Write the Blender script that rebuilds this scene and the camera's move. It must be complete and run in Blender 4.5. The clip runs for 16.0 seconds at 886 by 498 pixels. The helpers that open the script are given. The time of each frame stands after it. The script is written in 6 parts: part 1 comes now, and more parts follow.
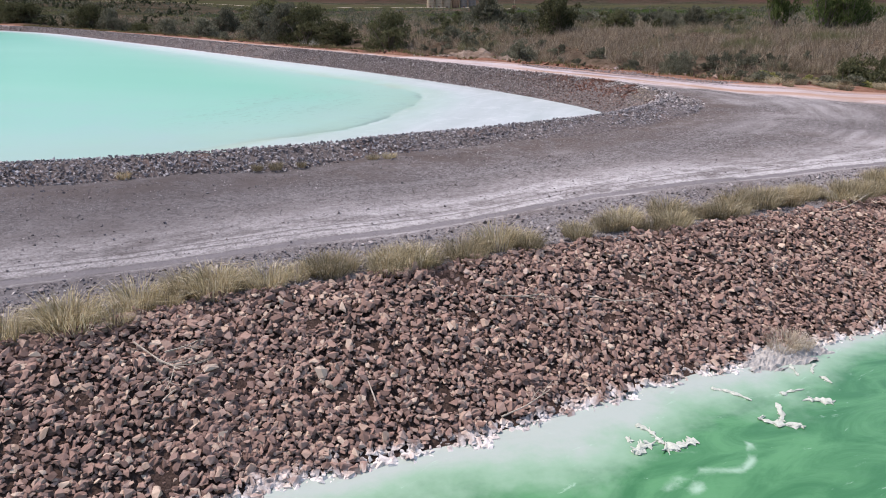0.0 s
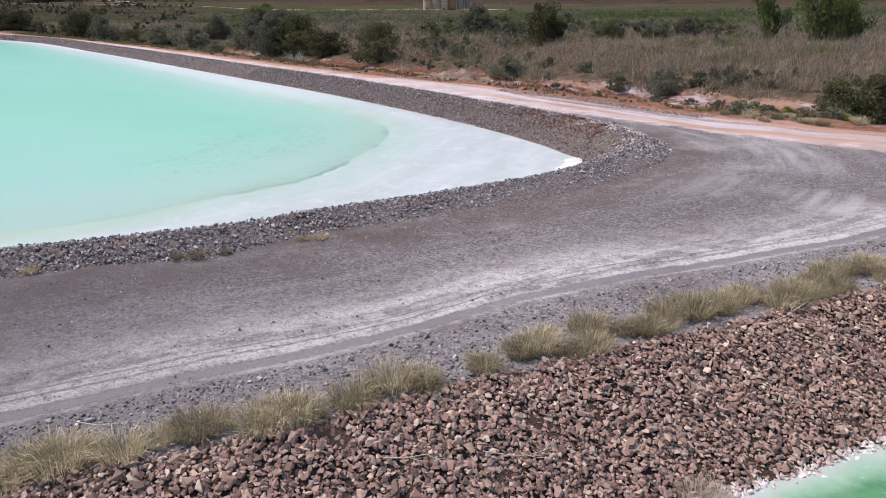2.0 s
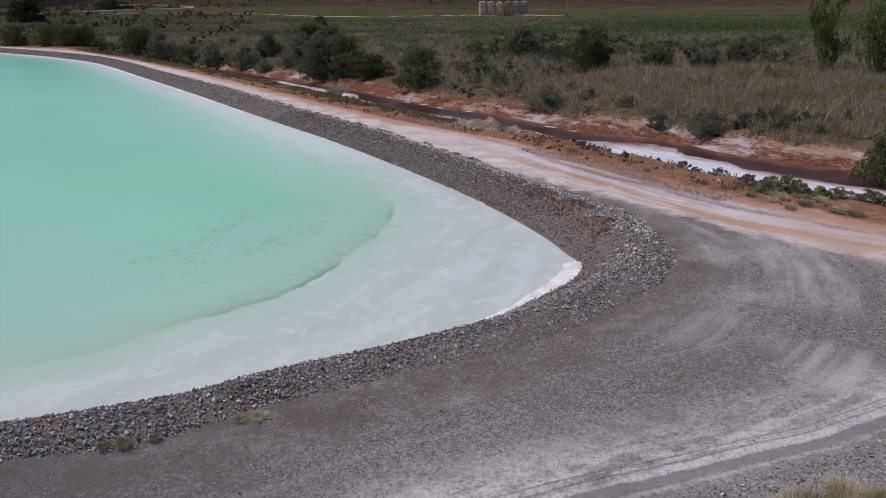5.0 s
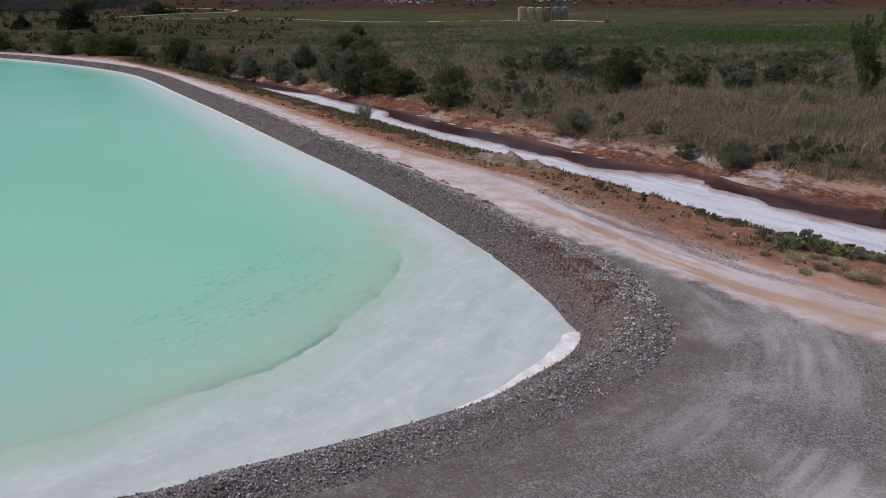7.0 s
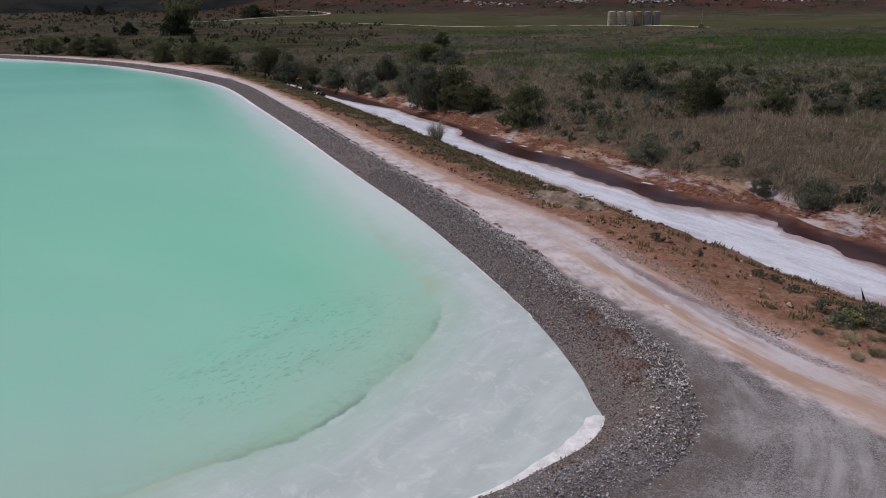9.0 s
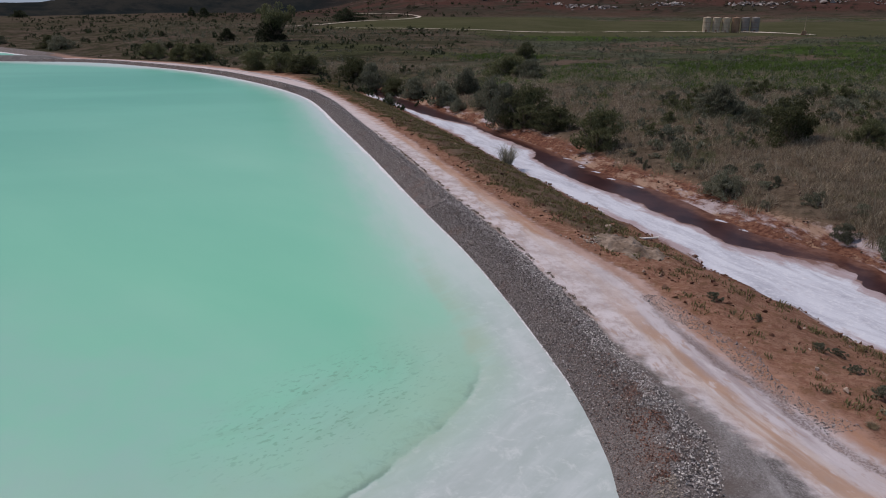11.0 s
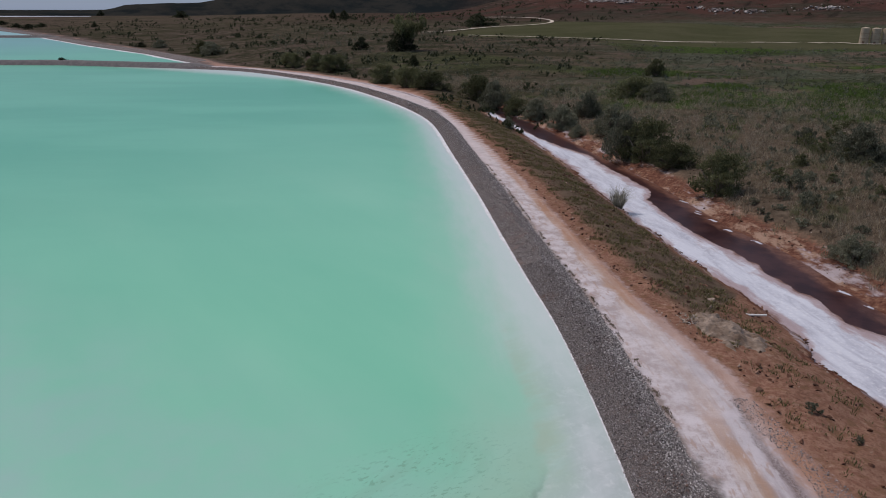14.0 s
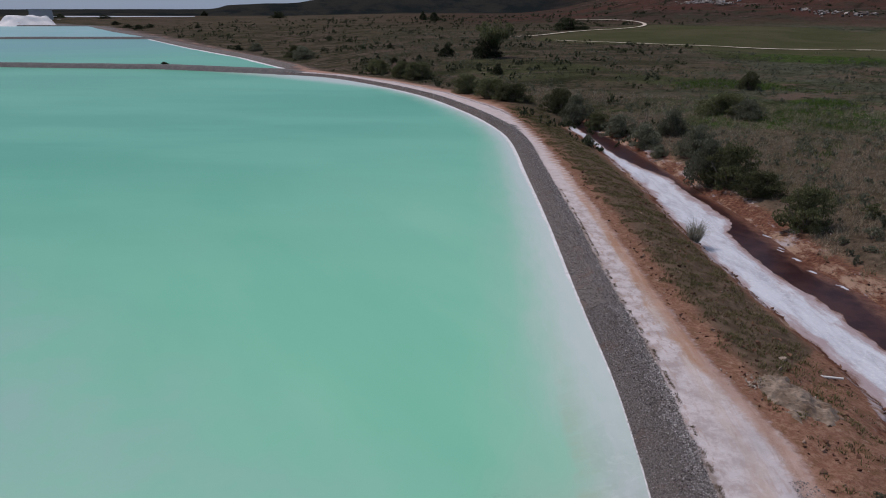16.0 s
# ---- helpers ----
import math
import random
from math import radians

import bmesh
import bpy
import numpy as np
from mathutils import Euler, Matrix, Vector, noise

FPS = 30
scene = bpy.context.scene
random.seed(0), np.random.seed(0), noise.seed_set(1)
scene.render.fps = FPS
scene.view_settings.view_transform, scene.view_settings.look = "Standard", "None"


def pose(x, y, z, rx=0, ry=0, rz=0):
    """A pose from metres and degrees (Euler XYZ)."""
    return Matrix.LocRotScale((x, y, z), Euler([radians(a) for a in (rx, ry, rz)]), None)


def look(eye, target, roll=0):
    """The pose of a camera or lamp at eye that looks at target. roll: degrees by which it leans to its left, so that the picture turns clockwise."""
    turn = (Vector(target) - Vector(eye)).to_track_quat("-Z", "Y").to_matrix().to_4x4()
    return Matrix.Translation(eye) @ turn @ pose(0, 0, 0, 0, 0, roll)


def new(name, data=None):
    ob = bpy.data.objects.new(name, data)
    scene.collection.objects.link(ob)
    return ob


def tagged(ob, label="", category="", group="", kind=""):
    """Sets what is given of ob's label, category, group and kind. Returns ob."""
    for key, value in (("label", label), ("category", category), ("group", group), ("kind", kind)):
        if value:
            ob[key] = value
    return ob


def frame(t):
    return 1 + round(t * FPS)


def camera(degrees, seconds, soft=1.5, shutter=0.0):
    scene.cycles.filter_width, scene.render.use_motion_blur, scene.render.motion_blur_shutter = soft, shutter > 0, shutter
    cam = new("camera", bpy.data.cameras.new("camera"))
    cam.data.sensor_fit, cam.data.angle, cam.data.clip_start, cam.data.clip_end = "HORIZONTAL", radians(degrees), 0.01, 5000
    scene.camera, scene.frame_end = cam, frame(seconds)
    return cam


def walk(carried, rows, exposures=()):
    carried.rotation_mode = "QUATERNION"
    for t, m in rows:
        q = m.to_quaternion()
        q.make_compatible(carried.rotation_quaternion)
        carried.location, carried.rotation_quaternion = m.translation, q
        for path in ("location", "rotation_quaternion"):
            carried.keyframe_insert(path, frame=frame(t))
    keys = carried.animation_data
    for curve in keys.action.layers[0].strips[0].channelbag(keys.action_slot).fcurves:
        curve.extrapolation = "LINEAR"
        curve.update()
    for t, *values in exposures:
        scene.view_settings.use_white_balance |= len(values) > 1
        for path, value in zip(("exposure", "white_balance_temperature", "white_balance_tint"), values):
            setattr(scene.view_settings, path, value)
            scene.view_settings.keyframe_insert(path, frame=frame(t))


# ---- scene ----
cam = camera(64.0, 16.0, soft=1.0)
# seconds, eye, yaw to the left, pitch, roll
ROWS = [
    (0.0, -0.000, 0.000, 2.599, 0.00, -18.46, 0.27),
    (0.5, 0.301, 0.251, 2.608, -0.02, -18.46, 0.23),
    (1.0, 0.603, 0.509, 2.713, -0.04, -18.50, 0.18),
    (1.5, 0.884, 0.754, 3.320, -0.02, -18.52, 0.11),
    (2.0, 1.167, 1.045, 3.853, -0.01, -18.55, 0.10),
    (2.5, 1.493, 1.331, 4.327, 0.01, -18.56, 0.06),
    (3.0, 1.809, 1.641, 4.738, 0.37, -18.56, -0.02),
    (3.5, 2.146, 1.963, 5.206, 1.06, -18.58, -0.14),
    (4.0, 2.454, 2.290, 5.700, 2.58, -18.61, -0.16),
    (6.5, 3.687, 3.423, 7.862, 6.57, -18.49, -0.11),
    (7.0, 4.004, 3.602, 8.390, 7.79, -18.50, -0.09),
    (7.5, 4.342, 3.750, 8.928, 9.50, -18.50, -0.13),
    (8.0, 4.700, 3.914, 9.470, 11.25, -18.52, -0.14),
    (8.5, 5.071, 4.122, 10.026, 13.02, -18.53, -0.16),
    (9.0, 5.448, 4.369, 10.587, 14.78, -18.55, -0.13),
    (11.5, 6.988, 5.752, 13.490, 23.53, -18.58, -0.03),
    (12.0, 7.194, 5.982, 14.127, 25.25, -18.61, -0.02),
    (12.5, 7.348, 6.215, 14.776, 26.94, -18.63, -0.03),
    (13.0, 7.492, 6.487, 15.418, 28.66, -18.63, 0.01),
    (13.5, 7.650, 6.793, 16.060, 30.36, -18.65, 0.07),
    (14.0, 7.846, 7.143, 16.713, 32.10, -18.67, 0.08),
    (14.5, 8.069, 7.527, 17.389, 33.91, -18.72, 0.08),
    (15.0, 8.236, 7.902, 18.026, 35.70, -18.74, 0.05),
    (15.5, 8.349, 8.262, 18.655, 37.41, -18.73, 0.04),
    (16.0, 8.452, 8.616, 19.295, 39.08, -18.77, 0.05),
]
walk(cam, [(t, pose(x, y, z, 90 + pitch, 0, yaw) @ pose(0, 0, 0, 0, 0, roll)) for t, x, y, z, yaw, pitch, roll in ROWS],
     exposures=[(0.0, 0.28, 6850, 15), (2.6, 0.28, 6850, 14), (3.5, 0.11, 6800, 13), (4.1, -0.17, 6750, 12), (6.5, -0.42, 6820, 11.5), (9.0, -0.54, 6840, 11.5), (12.5, -0.55, 6840, 11), (16.0, -0.63, 6660, 10)])

# ---- light ----
SUN_AZ, SUN_EL = 80.0, 58.0      # degrees to the left of +y, degrees up
world = bpy.data.worlds.new("sky")
scene.world = world
world.use_nodes = True
wn = world.node_tree.nodes
sky = wn.new("ShaderNodeTexSky")
sky.sky_type, sky.sun_disc = "NISHITA", False
sky.sun_elevation, sky.sun_rotation = radians(SUN_EL), radians(-SUN_AZ)
sky.air_density, sky.dust_density, sky.ozone_density = 1.0, 1.0, 1.0
wn["Background"].inputs["Strength"].default_value = 0.11
veil = wn.new("ShaderNodeMix")          # a thin, even veil of high cloud over the clear sky
veil.data_type = "RGBA"
veil.inputs[0].default_value, veil.inputs[7].default_value = 0.84, (2.95, 3.95, 6.0, 1)
world.node_tree.links.new(sky.outputs[0], veil.inputs[6])
world.node_tree.links.new(veil.outputs[2], wn["Background"].inputs["Color"])
sun_data = bpy.data.lights.new("sun", "SUN")
sun_data.energy, sun_data.angle, sun_data.color = 4.0, radians(0.6), (1.0, 0.895, 0.865)
sun = new("sun", sun_data)
sa, se = radians(SUN_AZ), radians(SUN_EL)
sun.matrix_world = look((-math.sin(sa) * math.cos(se) * 50, math.cos(sa) * math.cos(se) * 50, math.sin(se) * 50), (0, 0, 0))


# ---- plan (metres): the lines that shape the ground ----
POND_Z, NEAR_Z, STREAM_Z = -0.45, -0.95, -2.7
SHORE = [(-400, -62), (-60, 0.5), (-20, 9.0), (-9, 12.2), (-6, 13.1), (-3.2, 14.3), (-2.1, 15.1), (0.3, 16.6), (2.7, 18.4), (4.0, 19.9),
         (5.0, 21.3), (5.35, 22.5), (5.05, 23.4), (4.4, 25.2), (2.7, 28.6), (0.1, 32.7), (-2.8, 37.0), (-6.6, 42.3), (-11.1, 48.0),
         (-16.7, 55.2), (-25.4, 66.5), (-37.5, 81.7), (-53, 101), (-65, 112.5), (-81, 124.5), (-103, 138.0), (-130, 149), (-156, 155.5), (-176, 153)]
DIKE_1 = [(-176, 157), (-222, 144), (-276, 112), (-400, 42), (-700, -130)]
SHORE_2 = [(-187, 167), (-249, 193), (-338, 223), (-451, 266)]
DIKE_2 = [(-455, 272), (-530, 208), (-640, 110), (-900, -120)]
SHORE_3 = [(-470, 278), (-617, 326), (-830, 406)]
DIKE_3 = [(-835, 408), (-890, 360), (-1000, 250), (-1300, 0)]
GRASS = [(-300, -118), (-60, -22), (-14, -0.4), (-8, 2.6), (-3.6, 5.2), (-2.2, 6.2), (-0.5, 6.9), (1.4, 7.9), (3.4, 8.8), (5.0, 9.5), (6.5, 10.2), (8.4, 11.2),
         (14, 13.6), (22, 15.5), (60, 18), (300, 25)]
RUT = [(-60, -20), (-14, 1.7), (-4.5, 6.75), (-1.2, 8.45), (0.9, 9.5), (2.2, 10.5), (5.0, 11.8), (8.3, 13.2), (10.2, 14.3), (16, 16), (30, 18)]
PINK_IN = [(-60, 113), (-8.5, 49), (1.8, 34.6), (4.2, 31.8), (6.9, 28.9), (8.6, 26.9), (10.2, 25.0), (11.8, 23.4), (14, 21.6), (20, 19.5), (60, 19)]
PINK_OUT = [(-835, 425), (-460, 285), (-200, 180), (-176, 166), (-135, 159), (-105, 148), (-76, 131), (-52, 105.8), (-35.7, 86.8), (-25, 73.8), (-16.8, 63.6), (-10.9, 56.0), (-5.3, 49.2),
            (-3.1, 46.6), (0.5, 43.0), (3.3, 40.0), (5.2, 37.0), (7.6, 33.6), (9.7, 30.8), (11.2, 29.0), (13.4, 26.6), (16, 24.6), (22, 22.5), (60, 22), (300, 30)]
SALT_LOW = [(-60, 131), (-48, 118.5), (-35.6, 104), (-25, 90.5), (-19.3, 82.2), (-14, 75.3), (-9, 69.3), (-4.2, 63.6), (-0.1, 59.4), (2.7, 56.2), (5.3, 53), (6.3, 49.5), (6.6, 47.0), (8.5, 45.3),
            (11.4, 44.2), (12.6, 42.2), (13.8, 41.4), (15.2, 40.7), (17, 39.9), (18, 39.4), (30, 31), (60, 20)]
SALT_HIGH = [(-60, 133.5), (-50.5, 123.5), (-39.4, 111), (-27, 101.3), (-25, 98.4), (-19.2, 92), (-14.2, 86.3), (-12.8, 83), (-12.6, 81.4), (-8.8, 75.8), (-4.5, 70.9), (-0.5, 67.4), (3, 62.9), (5.8, 60.2), (7.6, 57.3), (10.7, 55.9), (13.6, 55.4),
             (15.1, 53.4), (15.5, 51.4), (17.7, 48.5), (19.5, 45.4), (32, 36), (60, 24)]
BROWN = [(-60, 136.5), (-54, 131), (-45, 122.8), (-34, 111), (-24, 99.6), (-18.5, 93.8), (-13.4, 88.4), (-7, 80.2), (-2.6, 74.8), (2, 70.8), (5, 66.9), (8.1, 62.4), (9.8, 60), (12, 58.8), (14.5, 57.8), (16.6, 55.3), (17.6, 53),
         (19.2, 51.2), (21.4, 49), (34, 40), (60, 27)]
FIELD = [(-173.8, 298.8), (-131.6, 283), (-97.8, 285), (-61.1, 295.9), (-31.4, 295), (18.7, 300), (79.5, 300), (313.5, 290), (329.6, 460), (48.6, 462), (-58.9, 479), (-140.7, 478), (-200, 470), (-197.0, 358.5)]


def dist(x, y, line):
    """Distance of the points to a line of the plan."""
    best = np.full(x.shape, 1e9)
    for (ax, ay), (bx, by) in zip(line[:-1], line[1:]):
        ux, uy = bx - ax, by - ay
        k = np.clip(((x - ax) * ux + (y - ay) * uy) / (ux * ux + uy * uy), 0, 1)
        best = np.minimum(best, (x - ax - k * ux) ** 2 + (y - ay - k * uy) ** 2)
    return np.sqrt(best)


def inside(x, y, poly):
    odd = np.zeros(x.shape, bool)
    for (ax, ay), (bx, by) in zip(poly, poly[1:] + poly[:1]):
        if ay != by:
            odd ^= ((ay > y) != (by > y)) & (x < (bx - ax) * (y - ay) / (by - ay) + ax)
    return odd


POND_1 = SHORE + DIKE_1[1:] + [(-700, -200)]
POND_2 = SHORE_2 + DIKE_2[1:] + [(-900, -200), (-700, -130)] + DIKE_1[-2:0:-1]
POND_3 = SHORE_3 + DIKE_3[1:] + [(-1300, -120)] + DIKE_2[::-1]
PLATFORM = GRASS + PINK_OUT[::-1] + [(-1300, 300), (-1300, -300), (-400, -150)]
NEAR_POND = GRASS + [(300, -300), (-300, -300)]
FAR_SIDE = BROWN + [(4000, 27), (5000, 5200), (-5000, 5200), (-2000, 700), (-300, 230)]
CHANNEL = SALT_LOW + BROWN[::-1]


def wave(x, y, size, seed):
    """Cheap smooth noise, about -1 to 1."""
    r = np.random.RandomState(seed)
    out = np.zeros(x.shape)
    for _ in range(7):
        a, p, s = r.uniform(0, 6.28), r.uniform(0, 6.28), r.uniform(0.6, 1.7)
        out += np.sin((x * np.cos(a) + y * np.sin(a)) * 6.28 * s / size + p)
    return out / 3.2


def smooth(v, a, b):
    k = np.clip((v - a) / (b - a), 0, 1)
    return k * k * (3 - 2 * k)


def height(x, y):
    """The ground's height at points of the plan."""
    x, y = np.asarray(x, float), np.asarray(y, float)
    channel = inside(x, y, CHANNEL)
    ds = np.where(channel, 0, dist(x, y, CHANNEL + CHANNEL[:1]))
    out = dist(x, y, PINK_OUT)
    r, az = np.hypot(x, y), np.degrees(np.arctan2(-x, y))
    land = -2.8 + np.interp(ds, [0, .3, 1.2, 4, 9, 17, 26, 60, 120, 200, 280, 400, 550, 700], [0, .12, .5, 1.5, 2.2, 3.5, 3.8, 4.2, 5.4, 7.1, 8.0, 11.0, 12.6, 13.5]) + 0.12 * wave(x, y, 9, 1) * smooth(ds, 0, 4) + 0.25 * wave(x, y, 40, 2) * smooth(ds, 12, 50)
    rise = np.interp(out, [0, 40, 100, 190, 285, 500], [-1.2, 3.4, 5.2, 7.2, 8.9, 9.6])
    rise = np.interp(az, [42, 50], [1, 0]) * rise + np.interp(az, [42, 50], [0, 1]) * (-1.2 + np.minimum(.045 * out, 6.4))
    west = smooth(-x, 60, 115)
    land = land * (1 - west) + (rise + 0.2 * wave(x, y, 120, 3)) * west
    low = -np.interp(out, [0, 2, 4, 6, 9, 12], [.02, .05, .25, .8, 1.9, 3]) + 0.1 * wave(x, y, 3.5, 4) * smooth(out, 0, 2)
    land = np.where(channel, -2.85 - 0.1 * smooth(dist(x, y, CHANNEL), 0, 1), np.maximum(land, low))
    # hills behind the fields: a low mesa to the west, dissected red slopes to the north
    mesa = np.interp(az, [-60, 20, 33, 35.5, 39, 42.6, 45.2, 45.8, 48.4, 49.0, 52, 55.0, 55.5, 57.5, 62, 70], [70, 60, 46, 33, 33, 40, 38, 31, 31, 24.5, 23, 18.5, 9, 5, 6, 5])
    red = np.interp(az, [-70, -20, 10, 20, 25, 29, 33, 60], [60, 55, 60, 48, 26, 7, 0, 0])
    gully = 1 + 0.22 * wave(x, y, 170, 5) + 0.10 * wave(x, y, 70, 6)
    hills = mesa * smooth(r, 1480, 1620) * (1 + .03 * wave(x, y, 240, 8) + .05 * wave(az * 10, 0 * az, 5, 19)) + red * smooth(r, 560, 1150) * gully + 5 * smooth(r, 540, 660) * smooth(-az, -36, -20)
    land = land + np.where(y > 200, hills, 0) * smooth(y, 200, 400)
    flat = 0.025 * wave(x, y, 4, 7) - 0.05 * np.exp(-(dist(x, y, RUT) / 0.18) ** 2)
    plat = inside(x, y, PLATFORM)
    z = np.where(plat, flat, land)
    # ponds: dug below the berms, which are laid over their rims
    for poly, line in ((POND_1, SHORE), (POND_2, SHORE_2), (POND_3, SHORE_3)):
        inn = inside(x, y, poly)
        d = np.where(inn, 1, -1) * dist(x, y, poly[:len(line)] if line is SHORE else line)
        bowl = np.interp(d, [-1.9, -1.2, 0, 1, 3], [0.0, -0.3, -0.9, -1.2, -1.5])
        z = np.where((plat | inn) & (inn | (d > -1.9)), np.minimum(z, bowl), z)
    z = np.where(np.hypot(x + 179, y - 161) < 9, np.maximum(z, .1), z)      # where the dike meets the shore
    near = inside(x, y, NEAR_POND)
    dg = dist(x, y, GRASS)
    z = np.where(near, np.interp(dg, [0, .35, 1.7, 2.5, 6], [0.02, -.12, -.95, -1.3, -2.2]), z)
    return z


# ---- materials ----
class Mat:
    """A small builder of node materials."""

    def __init__(self, name, rough=0.9, spec=0.3):
        self.m = bpy.data.materials.new(name)
        self.m.use_nodes = True
        self.t = self.m.node_tree
        self.b = self.t.nodes["Principled BSDF"]
        self.b.inputs["Roughness"].default_value = rough
        self.b.inputs["Specular IOR Level"].default_value = spec

    def node(self, kind, operation=None, data_type=None, blend_type=None, interpolation_type=None, vector_type=None, attribute_name=None):
        n = self.t.nodes.new(kind)
        if operation:
            n.operation = operation
        if data_type:
            n.data_type = data_type
        if blend_type:
            n.blend_type = blend_type
        if interpolation_type:
            n.interpolation_type = interpolation_type
        if vector_type:
            n.vector_type = vector_type
        if attribute_name:
            n.attribute_name = attribute_name
        return n

    def link(self, a, b):
        self.t.links.new(a, b)

    def put(self, socket, v):
        if hasattr(v, "links") or hasattr(v, "is_output"):
            self.link(v, socket)
        else:
            socket.default_value = (*v, 1) if isinstance(v, tuple) and len(v) == 3 else v

    def pos(self):
        return self.node("ShaderNodeNewGeometry").outputs["Position"]

    def noise(self, scale, detail=4, rough=0.6, vec=None, stretch=None, distort=0.0):
        n = self.node("ShaderNodeTexNoise")
        n.inputs["Scale"].default_value, n.inputs["Detail"].default_value, n.inputs["Roughness"].default_value, n.inputs["Distortion"].default_value = scale, detail, rough, distort
        v = vec or self.pos()
        if stretch:
            # stretch: the angle of the streaks, their length and their width
            mp = self.node("ShaderNodeMapping", vector_type="TEXTURE")
            mp.inputs["Rotation"].default_value = (0, 0, stretch[0])
            mp.inputs["Scale"].default_value = (stretch[1], stretch[2], 1)
            self.link(v, mp.inputs["Vector"])
            v = mp.outputs[0]
        self.link(v, n.inputs["Vector"])
        return n.outputs["Fac"]

    def voronoi(self, scale, out="Color"):
        n = self.node("ShaderNodeTexVoronoi")
        n.inputs["Scale"].default_value = scale
        self.link(self.pos(), n.inputs["Vector"])
        return n.outputs[out]

    def lanes(self, across, run, scale, detail=5):
        """Noise drawn out along a way: across is the attribute that counts metres across it, run the metres along by which it changes."""
        cx, sp = self.node("ShaderNodeCombineXYZ"), self.node("ShaderNodeSeparateXYZ")
        self.link(self.pos(), sp.inputs[0])
        self.link(across, cx.inputs[0])
        self.link(self.math("MULTIPLY", self.math("SUBTRACT", sp.outputs[1], sp.outputs[0]), 1 / run), cx.inputs[1])
        return self.noise(scale, detail, .6, vec=cx.outputs[0])

    def attr(self, name):
        return self.node("ShaderNodeAttribute", attribute_name=name).outputs["Fac"]

    def span(self, v, a, b, lo=0.0, hi=1.0):
        n = self.node("ShaderNodeMapRange", interpolation_type="SMOOTHSTEP")
        self.put(n.inputs["Value"], v)
        for k, w in (("From Min", a), ("From Max", b), ("To Min", lo), ("To Max", hi)):
            n.inputs[k].default_value = w
        return n.outputs[0]

    def math(self, op, a, b=0.0):
        n = self.node("ShaderNodeMath", operation=op)
        self.put(n.inputs[0], a)
        self.put(n.inputs[1], b)
        return n.outputs[0]

    def mix(self, f, a, b, blend="MIX"):
        n = self.node("ShaderNodeMix", data_type="RGBA", blend_type=blend)
        self.put(n.inputs[0], f)
        self.put(n.inputs[6], a)
        self.put(n.inputs[7], b)
        return n.outputs[2]

    def ramp(self, v, *stops):
        n = self.node("ShaderNodeValToRGB")
        while len(n.color_ramp.elements) < len(stops):
            n.color_ramp.elements.new(0.5)
        for e, (p, c) in zip(n.color_ramp.elements, stops):
            e.position, e.color = p, (*c, 1)
        self.put(n.inputs[0], v)
        return n.outputs[0]

    def bump(self, h, strength=0.5, dist=0.02):
        n = self.node("ShaderNodeBump")
        n.inputs["Strength"].default_value, n.inputs["Distance"].default_value = strength, dist
        self.link(h, n.inputs["Height"])
        self.link(n.outputs[0], self.b.inputs["Normal"])

    def color(self, c):
        self.put(self.b.inputs["Base Color"], c)
        return self

    def island(self):
        return self.node("ShaderNodeNewGeometry").outputs["Random Per Island"]

    def rand(self):
        return self.node("ShaderNodeObjectInfo").outputs["Random"]


